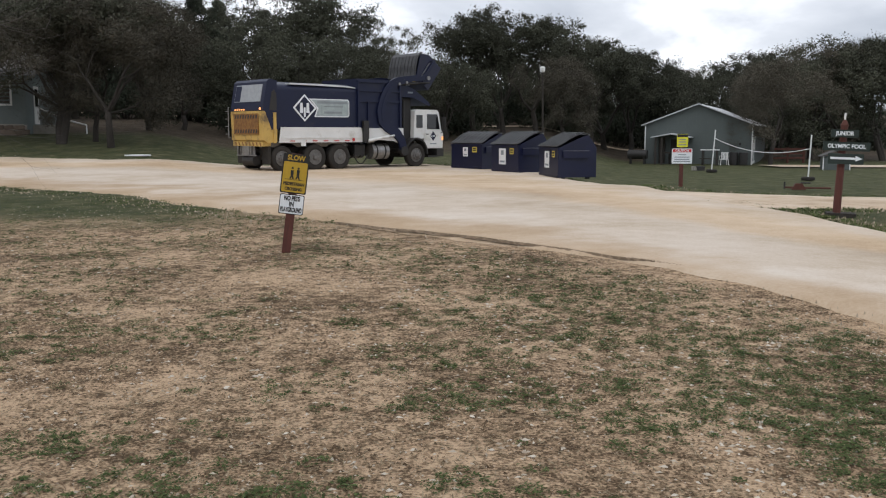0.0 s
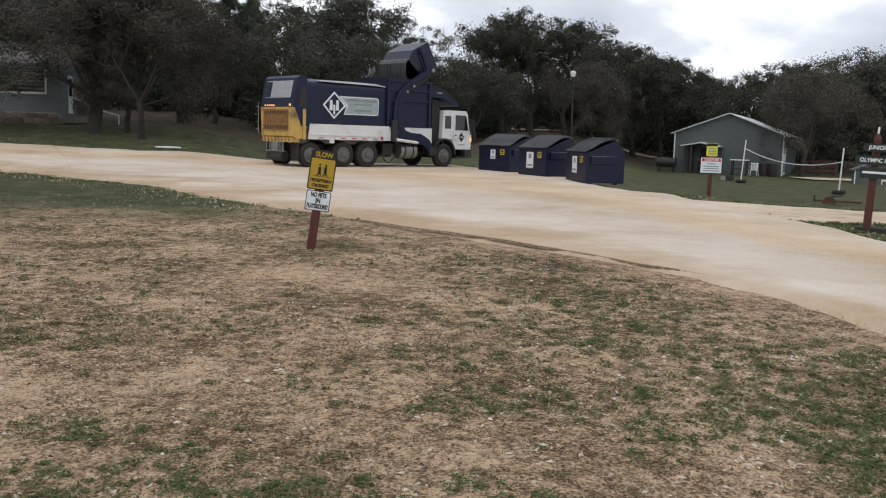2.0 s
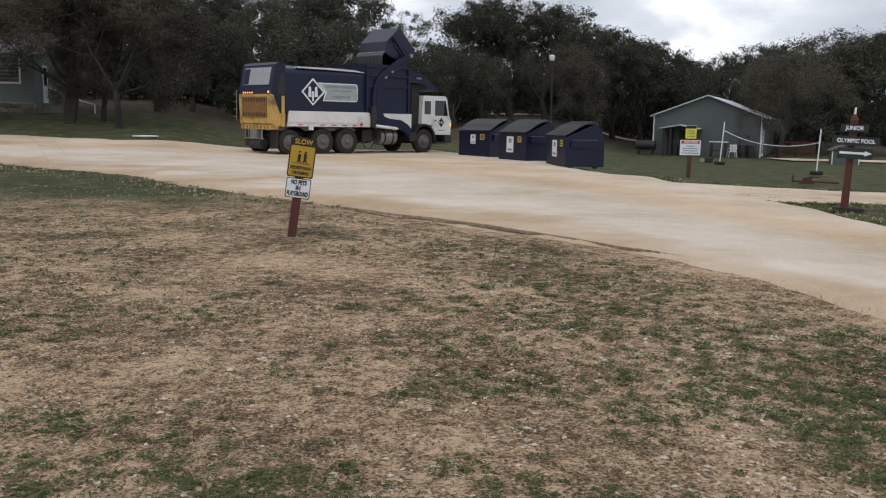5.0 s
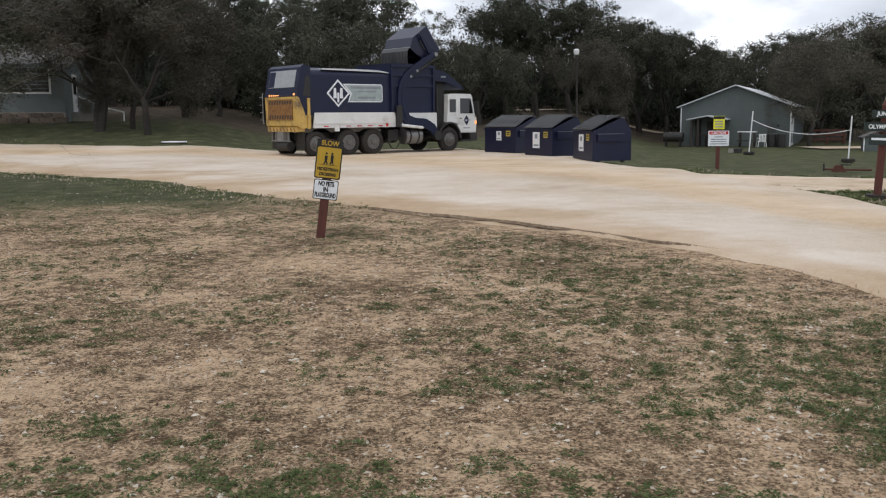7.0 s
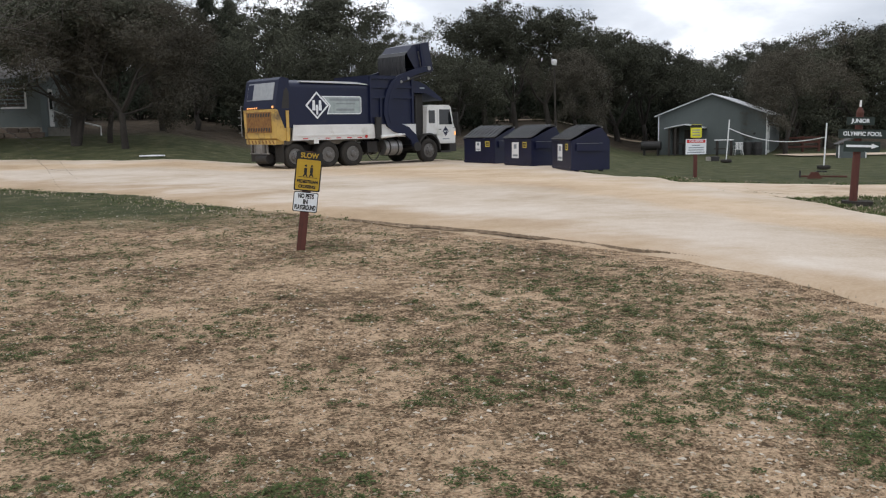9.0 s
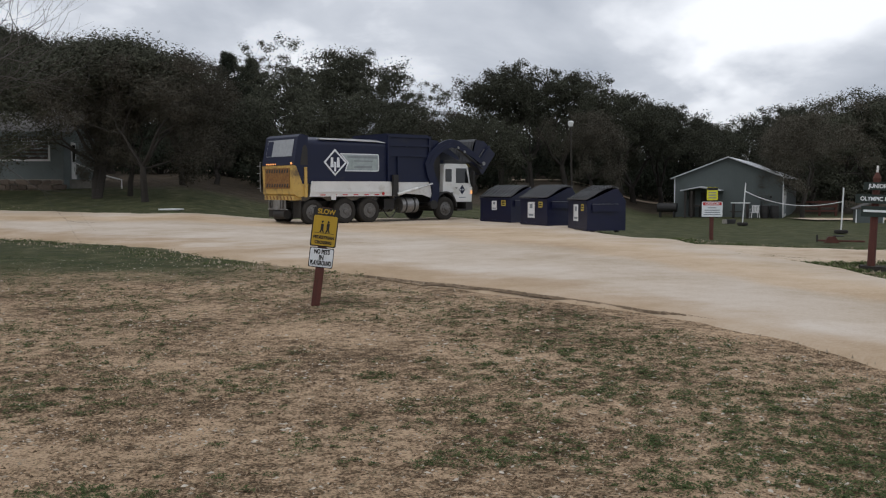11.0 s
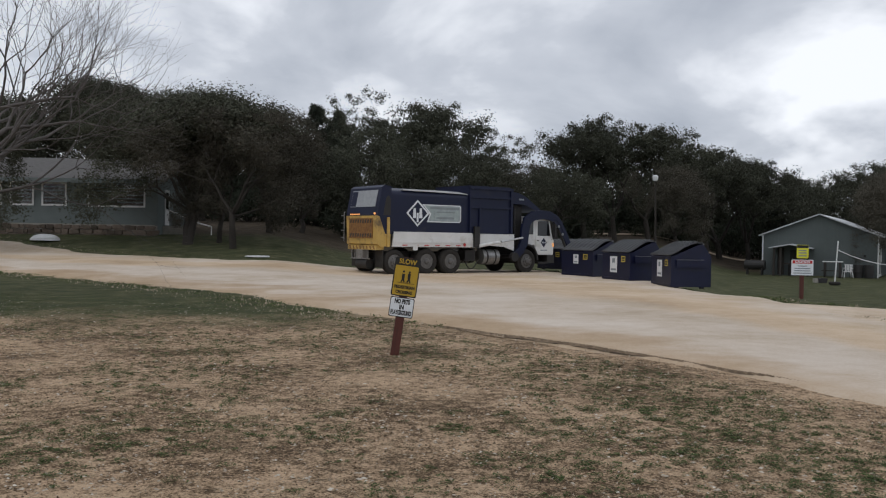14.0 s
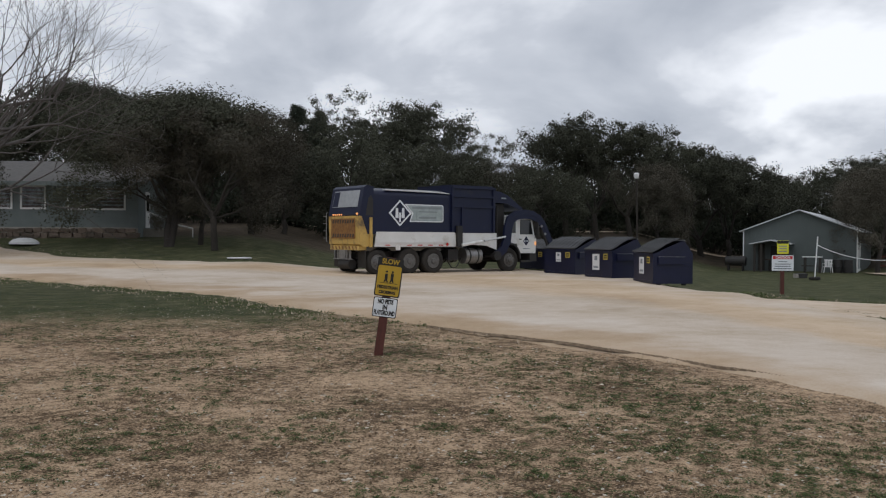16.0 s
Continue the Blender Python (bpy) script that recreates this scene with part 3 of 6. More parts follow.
def build_truck():
    t = thing("garbage_truck", TRUCK, "navy blue front-loading garbage truck with yellow tailgate and white cab", "garbage truck")
    W = BODY_W
    # frame and axles
    bm = box(-2.3, 7.3, -0.45, -0.3, 0.62, 0.92)
    box(-2.3, 7.3, 0.3, 0.45, 0.62, 0.92, bm)
    for x in (-2.2, -0.8, 0.7, 2.4, 4.2, 5.3, 7.1):
        box(x - 0.08, x + 0.08, -0.3, 0.3, 0.66, 0.88, bm)
    for x in (-1.75, 0.0, 1.37, 6.05):
        tube([(x, -1.0, 0.5), (x, 1.0, 0.5)], 0.09, 10, bm)
    for x in (0.0, 1.37):
        tube([(x, -0.28, 0.5), (x, 0.28, 0.5)], 0.24, 12, bm)
    tube([(1.5, 0, 0.6), (5.4, 0, 0.75)], 0.07, 10, bm)
    box(4.8, 7.0, -0.42, 0.42, 0.5, 1.25, bm)
    box(2.4, 3.0, -1.0, -0.5, 0.55, 1.0, bm)
    part("chassis", bm, BLACK, t, "black steel chassis rails and axles")
    for y in (-W, W):
        part_x = ((-1.75, 0.50, False), (0.0, 0.53, True), (1.37, 0.53, True), (6.05, 0.53, False))
        for x, r, dual in part_x:
            wheel(t, x, y, r, dual)
    # container
    part("container", prism(body_section(3.52, W, 1.62), -2.0, 2.35, axis="x"), NAVY, t, "dark navy steel refuse container", bevel=0.02)
    # the sky's reflection along the rounded roof edge, laid on as a pale strip
    part("roof_edge", strip([(-1.35, 3.405), (0.3, 3.40), (1.8, 3.375), (2.3, 3.33)], -W - 0.002, -W + 0.26, [0.05, 0.07, 0.06, 0.03]), ROOFWHITE, t, "pale strip standing for the sky's reflection on the rounded roof edge")
    # hopper with ribs
    part("hopper", prism([(2.35, 1.7), (5.1, 1.7), (5.1, 3.55), (4.9, 3.72), (2.35, 3.72)], -W - 0.03, W + 0.03), NAVY, t, "ribbed navy steel hopper", bevel=0.02)
    for z in (3.62, 3.25, 2.82):
        part("rib", box(2.4, 5.05, -W - 0.10, -W - 0.028, z - 0.045, z + 0.045), NAVY, t, bevel=0.012)
        part("rib", box(2.4, 5.05, W + 0.028, W + 0.10, z - 0.045, z + 0.045), NAVY, t, bevel=0.012)
    for x in (2.42, 3.0, 4.95):
        part("rib", box(x - 0.05, x + 0.05, -W - 0.105, -W - 0.026, 1.75, 3.58 if x != 3.0 else 2.78), NAVY, t, bevel=0.012)
    # canopy over the cab
    can = [(5.1, 3.55), (5.5, 3.52), (6.0, 3.36), (6.9, 2.86), (7.05, 2.72), (6.9, 2.70), (5.9, 3.02), (5.1, 3.04)]
    part("cab_canopy", prism(can, -W + 0.05, W - 0.05), NAVY, t, "sloping navy steel guard over the cab", bevel=0.02)
    part("maker_mark", box(5.55, 5.85, -W + 0.03, -W + 0.046, 3.2, 3.27), GREYINK, t, "illegible small pale mark")
    for x in (5.25, 5.45):
        part("exhaust_stack", tube([(x, -0.95, 1.0), (x, -0.95, 2.9)], 0.07, 10), BLACK, t, "upright sooty pipe")
    # engine block, carried up as black backing to darken the gap under the canopy
    part("engine_housing", box(5.12, 5.98, -0.9, 0.95, 1.2, 3.0), BLACK, t, "black box for the engine and the dark gap behind the cab", bevel=0.03)
    # white skirts
    for s in (-1, 1):
        prof = [(-1.95, 1.12), (2.75, 1.12), (2.55, 1.72), (-1.85, 1.72)]
        part("side_skirt", prism(prof, s * (W + 0.02), s * (W + 0.07)), WHITE, t, "dusty white lower side panel", bevel=0.008)
        part("skirt_rail", box(-1.9, 2.6, min(s * (W + 0.068), s * (W + 0.10)), max(s * (W + 0.068), s * (W + 0.10)), 1.28, 1.33), WHITE, t)
        part("front_skirt", prism([(2.78, 1.25), (4.6, 1.15), (5.2, 0.98), (5.2, 1.7), (2.74, 1.7)], s * (W - 0.05), s * (W + 0.02)), WHITE, t, "dusty white panel below the hopper")
        for k in range(6):
            x = -1.4 + 0.6 * k
            a, b = sorted((s * (W + 0.071), s * (W + 0.084)))
            part("reflector", box(x, x + 0.26, a, b, 1.165, 1.2), REDINK, t, "red reflective tape")
    part("marker_light", lathe([(0, 0.07), (0.02, 0.07), (0.025, 0.04)], 16), REDINK, t).matrix_basis = pose(2.1, -W - 0.10, 1.22)
    part("mud_flap", box(-0.85, -0.60, -W - 0.12, -W - 0.09, 0.98, 1.20), WHITE, t, "small white hanging tag")
    # emblem and panel, no lettering
    y = -W - 0.004
    e = part("emblem", prism([(-1.17, 2.48), (-0.56, 3.02), (0.10, 2.48), (-0.56, 1.94)], y, y - 0.012), SIGNWHITE, t, "white and navy diamond emblem")
    part("emblem_field", prism([(-1.06, 2.48), (-0.56, 2.93), (-0.03, 2.48), (-0.56, 2.03)], y - 0.012, y - 0.016), NAVY, e)
    for dx in (-0.17, 0.17):
        part("emblem_bar", prism([(-0.56 + dx - 0.09, 2.28), (-0.56 + dx + 0.09, 2.28), (-0.56 + dx + 0.06, 2.68), (-0.56 + dx - 0.06, 2.68)], y - 0.016, y - 0.02), SIGNWHITE, e)
    part("emblem_bar", prism([(-0.61, 2.12), (-0.51, 2.12), (-0.51, 2.5), (-0.61, 2.5)], y - 0.016, y - 0.02), SIGNWHITE, e)
    p = part("name_panel", prism([(-0.02, 2.13), (1.84, 2.13), (1.92, 2.21), (1.92, 2.77), (1.84, 2.85), (-0.30, 2.85), (0.12, 2.48)], y, y - 0.010), SIGNWHITE, t, "white rounded name panel")
    part("panel_field", prism([(0.04, 2.17), (1.82, 2.17), (1.88, 2.23), (1.88, 2.75), (1.82, 2.81), (-0.18, 2.81), (0.2, 2.48)], y - 0.010, y - 0.014), mat("pale_grey_green", (0.36, 0.42, 0.42), 0.5, bump=0.02), p)
    for z, x0, x1, h in ((2.71, 0.12, 1.80, 0.09), (2.55, 0.5, 1.55, 0.05), (2.31, 0.5, 1.5, 0.085)):
        part("illegible_line", box(x0, x1, y - 0.017, y - 0.0135, z - h / 2, z + h / 2), GREYINK, p)
    part("panel_rule", box(0.36, 0.375, y - 0.017, y - 0.0135, 2.2, 2.6), GREYINK, p)
    # tailgate: navy hood above, yellow below
    tg = part("tailgate", prism([(-2.0, 1.62), (-2.0, 3.50), (-2.35, 3.56), (-2.5, 3.46), (-2.74, 2.36), (-2.6, 2.30), (-2.3, 1.62)], -W - 0.03, W + 0.03), NAVY, t, "navy bulging steel tailgate", bevel=0.02)
    part("tailgate_panel", prism([(-2.505, 3.36), (-2.535, 3.362), (-2.69, 2.70), (-2.66, 2.698)], -1.0, 1.0), mat("grey_panel", (0.36, 0.38, 0.4), 0.35, bump=0.05), tg, "pale grey panel with a worn mark")
    part("tailgate_mark", prism([(-2.54, 3.32), (-2.548, 3.322), (-2.69, 2.72), (-2.682, 2.718)], 0.55, 0.98), NAVY, tg)
    for k in range(5):
        part("lamp", lathe([(0, 0.035), (0.03, 0.03)], 10), AMBER, tg, "small lit amber lamp").matrix_basis = pose(-2.745, 0.15 + 0.17 * k, 2.40, 0, 0, 90)
    part("lamp", lathe([(0, 0.05), (0.04, 0.04)], 10), AMBER, tg, "small lit amber lamp").matrix_basis = pose(-2.74, -1.08, 2.42, 0, 0, 90)
    # the recess is not cut: a flat black patch gives its shade
    for sgn in (-1, 1):
        part("hood_recess", prism([(-2.03, 2.36), (-2.03, 3.0), (-2.14, 3.16), (-2.28, 3.05), (-2.42, 2.36)], sgn * (W + 0.03), sgn * (W + 0.036)), BLACK, tg, "flat black patch standing for the shaded recess in the tailgate's side")
    yl = part("rear_gate", prism([(-2.02, 1.16), (-2.0, 2.30), (-2.55, 2.34), (-2.74, 2.34), (-2.70, 1.22), (-2.5, 1.1)], -W - 0.02, W + 0.02), YELLOW, t, "scuffed yellow lower tailgate", bevel=0.03)
    part("gate_rail", box(-2.22, -2.08, -W - 0.07, -W - 0.018, 1.1, 2.28), YELLOW, yl, bevel=0.01)
    gp = part("slotted_plate", box(-2.765, -2.735, -0.92, 0.98, 1.44, 2.24), RUST, yl, "rust-stained slotted yellow plate")
    for z in (2.12, 1.84, 1.56):
        for k in range(9):
            y0 = -0.82 + 0.2 * k
            part("slot", prism([(y0, z - 0.07), (y0 + 0.10, z - 0.07), (y0 + 0.05, z + 0.07), (y0 - 0.05, z + 0.07)], -2.772, -2.764, axis="x"), BLACK if z != 1.84 else RUST, gp)
    part("ladder", tube([(-2.78, 1.27, 1.3), (-2.84, 1.27, 1.3), (-2.84, 1.27, 2.5), (-2.78, 1.27, 2.5)], 0.018, 6), STEEL, yl, "thin steel ladder rail")
    for k in range(4):
        part("ladder_rung", tube([(-2.84, 1.27, 1.45 + 0.3 * k), (-2.84, 1.52, 1.45 + 0.3 * k)], 0.014, 6), STEEL, yl)
    bp = part("rear_bumper", box(-2.7, -2.3, -1.15, 1.15, 0.98, 1.16), YELLOW, t, "chipped yellow rear crossbeam", bevel=0.02)
    for k in range(8):
        part("chevron", prism([(-1.05 + 0.27 * k, 1.0), (-0.95 + 0.27 * k, 1.0), (-0.87 + 0.27 * k, 1.14), (-0.97 + 0.27 * k, 1.14)], -2.707, -2.699, axis="x"), RUST, bp)
    bm = box(-2.8, -2.5, -0.25, 0.30, 0.62, 0.98)
    box(-2.8, -2.75, -0.75, 0.75, 0.60, 0.64, bm)
    for yy in (-0.6, -0.35, 0.4, 0.65):
        box(-2.8, -2.74, yy - 0.025, yy + 0.025, 0.63, 0.98, bm)
    part("under_ride_guard", bm, STEEL, t, "dull steel guard under the tail", bevel=0.01)
    part("air_tank", tube([(-2.6, -0.5, 0.42), (-2.6, 0.35, 0.42)], 0.2, 16), BLACK, t, "black steel drum")
    for yy in (-0.95, 0.95):
        part("mud_flap", box(-2.42, -2.38, yy - 0.3, yy + 0.3, 0.28, 0.98), RUBBER, t, "black rubber mud flap")
    # tanks between the axles
    for y in (-0.88, 0.88):
        part("fuel_tank", tube([(3.35, y, 0.72), (3.36, y, 0.72), (4.35, y, 0.72), (4.36, y, 0.72)], [0.30, 0.34, 0.34, 0.30], 20), STEEL, t, "dull metal fuel tank", smooth=False)
        for x in (3.6, 4.1):
            part("tank_strap", tube([(x - 0.04, y, 0.72), (x + 0.04, y, 0.72)], 0.35, 20), BLACK, t)
    part("hose", tube([(2.3 + 0.09 * k, -1.0, 0.62 - 0.42 * math.sin(math.pi * k / 10)) for k in range(11)], 0.025, 6), BLACK, t, "sagging black hose")
    for sgn in (-1, 1):
        part("cylinder_bracket", box(2.62, 2.92, min(sgn * (W + 0.08), sgn * (W + 0.2)), max(sgn * (W + 0.08), sgn * (W + 0.2)), 1.12, 2.0), BLACK, t, bevel=0.03)
    build_cab(t)
    # the bodywork was laid out on a longer wheelbase: close it up along x
    for ob in t.children:
        if ob.type == "EMPTY" or ob.matrix_basis.to_3x3() != Matrix.Identity(3):
            ob.location.x *= SHORT
            continue
        ob.location.x *= SHORT
        for o in (ob, *ob.children_recursive):
            turned = o.matrix_basis.to_3x3() != Matrix.Identity(3)
            if o is not ob:
                o.location.x *= SHORT
            if not turned:
                for v in o.data.vertices:
                    v.co.x *= SHORT
    return t


def build_cab(t):
    W = 1.15
    prof = [(5.95, 1.25), (6.62, 1.25), (6.70, 0.82), (7.88, 0.82), (7.92, 1.45), (7.80, 1.62), (7.62, 2.40), (7.50, 2.52), (6.15, 2.52), (6.02, 2.44)]
    cab = part("cab", prism(prof, -W, W), WHITE, t, "white dusty low-entry truck cab", bevel=0.035)
    for s in (-1, 1):
        a, b = sorted((s * (W + 0.002), s * (W + 0.02)))
        door = part("door", prism([(6.68, 0.88), (7.80, 0.88), (7.78, 1.55), (7.56, 2.40), (6.70, 2.40)], s * (W + 0.002), s * (W + 0.018)), WHITE, cab, "white cab door", bevel=0.006)
        part("window", prism([(6.80, 1.66), (7.66, 1.66), (7.50, 2.32), (6.80, 2.32)], s * (W + 0.018), s * (W + 0.028)), DARKGLASS, door, "dark side window")
        a2, b2 = sorted((s * (W + 0.002), s * (W + 0.014)))
        part("rear_quarter_window", box(6.12, 6.52, a2, b2, 1.72, 2.28), DARKGLASS, cab, "dark rear side window", bevel=0.02)
        part("door_emblem", prism([(7.02, 1.36), (7.22, 1.58), (7.42, 1.36), (7.22, 1.14)], s * (W + 0.019), s * (W + 0.024)), NAVY, door)
        for q in ((7.22, 1.36), (7.12, 1.36), (7.32, 1.36)):
            part("emblem_bar", prism([(q[0] - 0.03, q[1]), (q[0], q[1] + 0.05), (q[0] + 0.03, q[1]), (q[0], q[1] - 0.05)], s * (W + 0.024), s * (W + 0.028)), SIGNWHITE, door)
        part("illegible_line", box(7.0, 7.45, *sorted((s * (W + 0.018), s * (W + 0.023))), 1.0, 1.04), GREYINK, door)
        part("door_handle", box(6.76, 6.88, *sorted((s * (W + 0.018), s * (W + 0.05))), 1.42, 1.46), BLACK, door)
        part("mirror", box(7.70, 7.78, *sorted((s * (W + 0.12), s * (W + 0.32))), 1.62, 2.20), BLACK, cab, "black upright wing mirror", bevel=0.02)
        bm = tube([(7.70, s * W, 2.36), (7.74, s * (W + 0.22), 2.34), (7.74, s * (W + 0.22), 1.55), (7.75, s * W, 1.5)], 0.014, 6)
        part("mirror_arm", bm, BLACK, cab)
        fen = []
        for k in range(13):
            a = math.pi * k / 12
            fen.append((6.05 - 0.70 * math.cos(a), 0.58 + 0.68 * math.sin(a)))
        part("wheel_arch", strip(fen, *sorted((s * (W - 0.35), s * (W + 0.12))), 0.07), BLACK, t, "black plastic front mudguard")
        part("headlamp", lathe([(0, 0.10), (0.02, 0.10), (0.05, 0.06)], 16), CHROME, cab).matrix_basis = pose(7.92, s * 0.85, 1.05, 0, 0, 90)
        part("step", box(6.85, 7.5, *sorted((s * (W - 0.3), s * (W + 0.05))), 0.42, 0.50), BLACK, t, "black boarding step", bevel=0.015)
        part("side_lamp", box(7.80, 7.90, *sorted((s * (W + 0.001), s * (W + 0.03))), 1.18, 1.34), AMBER, cab, "lit amber side lamp")
    part("windscreen", prism([(7.80, 1.66), (7.815, 1.665), (7.64, 2.39), (7.628, 2.385)], -W + 0.1, W - 0.1), DARKGLASS, cab, "dark raked windscreen")
    part("front_bumper", box(7.45, 7.9, -W - 0.05, W + 0.05, 0.45, 0.80), BLACK, t, "black steel front bumper", bevel=0.04)


def build_arm(t):
    """Two C-shaped arms on one cross tube; in its own space each arm's end lies on the x axis."""
    arm = new("lift_arm")
    arm.parent = t
    # the bend, as it stands with the arm end at 91.5 degrees
    pts = [(0, 0), (-0.30, 0.36), (-0.66, 0.53), (-1.22, 0.56), (-1.62, 0.68), (-1.84, 1.0), (-1.92, 1.47), (-1.90, 1.93), (-1.78, 2.28), (-1.54, 2.56), (-1.20, 2.80), (-0.65, 3.17), (-0.09, 3.44)]
    c, s = math.cos(radians(-91.5)), math.sin(radians(-91.5))
    pts = [(c * x - s * z, s * x + c * z) for x, z in pts]
    th = [0.34, 0.36, 0.40, 0.42, 0.44, 0.42, 0.40, 0.38, 0.36, 0.34, 0.30, 0.24, 0.18]
    for y in (-1.36, 1.24):
        b = part("arm_beam", strip(pts, y, y + 0.12, th), NAVY, arm, "curved navy steel lift arm", bevel=0.02)
        out = -1 if y < 0 else 1
        y0, y1 = sorted((y + 0.06 + out * 0.062, y + 0.06 + out * 0.075))
        rim = strip(pts[4:11], y0, y1, 0.03)
        part("weld_seam", rim, NAVY, b)
        part("worn_edge", strip([(p[0] + 0.02, p[1] + 0.11 - 0.03 * k) for k, p in enumerate(pts[10:])], y + 0.02, y + 0.125, 0.035), CHROME, b, "bright worn steel edge")
        part("pivot_boss", tube([(0, y - 0.04, 0), (0, y + 0.16, 0)], 0.2, 16), BLACK, arm)
        part("end_pin", tube([(ARM_R, y - 0.05, 0), (ARM_R, y + 0.17, 0)], 0.09, 12), STEEL, arm)
        for k in (9, 10):
            part("link_pin", tube([(pts[k][0] - 0.08, y - 0.03, pts[k][1] - 0.1), (pts[k][0] - 0.08, y + 0.15, pts[k][1] - 0.1)], 0.06, 10), STEEL, arm, "bright steel pin")
        a, e = Vector((pts[9][0] - 0.08, y + 0.06, pts[9][1] - 0.1)), Vector((ARM_R - 0.12, y + 0.06, -0.2))
        part("tilt_cylinder", tube([a, a.lerp(e, 0.6), a.lerp(e, 0.61), e], [0.06, 0.06, 0.035, 0.035], 10), BLACK, arm, "dark hydraulic tilt cylinder")
    part("cross_tube", tube([(0, -1.25, 0), (0, 1.25, 0)], 0.1, 14), BLACK, arm)
    return arm


def build_cylinders(t):
    """Hydraulic cylinders that hinge on brackets beside the hopper; each rod slides in its barrel."""
    made = []
    for sgn in (-1, 1):
        y = sgn * (BODY_W + 0.22)
        c = part("lift_cylinder", tube([(0, 0, 0), (1.08, 0, 0)], 0.065, 12), WHITE, t, "pale hydraulic cylinder")
        r = part("piston_rod", tube([(1.0, 0, 0), (2.2, 0, 0)], 0.042, 10), CHROME, c, "bright steel piston rod")
        made.append((c, r, y))
    return made


FOOT = (2.5, 1.18)


def rod_line(t):
    """Angle and length of the line from the cylinder's foot to its pin on the arm."""
    a = radians(lift_at(t)[0] - 91.5)
    x = PIVOT[0] - 0.85 * math.cos(a) - 0.35 * math.sin(a) - FOOT[0]
    z = PIVOT[1] - 0.85 * math.sin(a) + 0.35 * math.cos(a) - FOOT[1]
    return math.degrees(math.atan2(z, x)), math.hypot(x, z)


def cylinder_pose(t, y):
    return pose(FOOT[0], y, FOOT[1], 0, -rod_line(t)[0], 0)


def rod_pose(t):
    return pose(rod_line(t)[1] - 2.2, 0, 0)


def build_fork(arm):
    """Two tines that point along x from the arms' end pins."""
    f = new("fork")
    f.parent = arm
    for y in (-1.10, 1.02):
        part("shank", prism([(-0.16, 0.02), (0.0, 0.13), (0.3, 0.09), (0.3, -0.07), (-0.05, -0.28), (-0.18, -0.24)], y, y + 0.08), NAVY, f, "navy steel fork shank", bevel=0.01)
        part("tine", strip([(0.25, 0.01), (0.85, 0.0), (1.05, 0.01)], y + 0.005, y + 0.075, [0.15, 0.12, 0.05]), NAVY, f, "navy steel lifting fork", bevel=0.008)
    part("cross_shaft", tube([(0, -1.3, 0), (0, 1.3, 0)], 0.085, 14), NAVY, f)
    return f


# ---------------------------------------------------------------- dumpsters
BIN_D, BIN_W, BIN_H, BIN_F = 1.42, 1.88, 1.50, 1.06
POCKET_Z = 0.84
LEAN_X, LEAN_Z = 0.30, 0.42


def bin_size(k):
    """Depth, half width, back height, front height and the lean of the back's upper part."""
    return BIN_D * min(1.0, k * 0.98), BIN_W / 2, BIN_H * k, BIN_F * k, LEAN_X * k, LEAN_Z * k


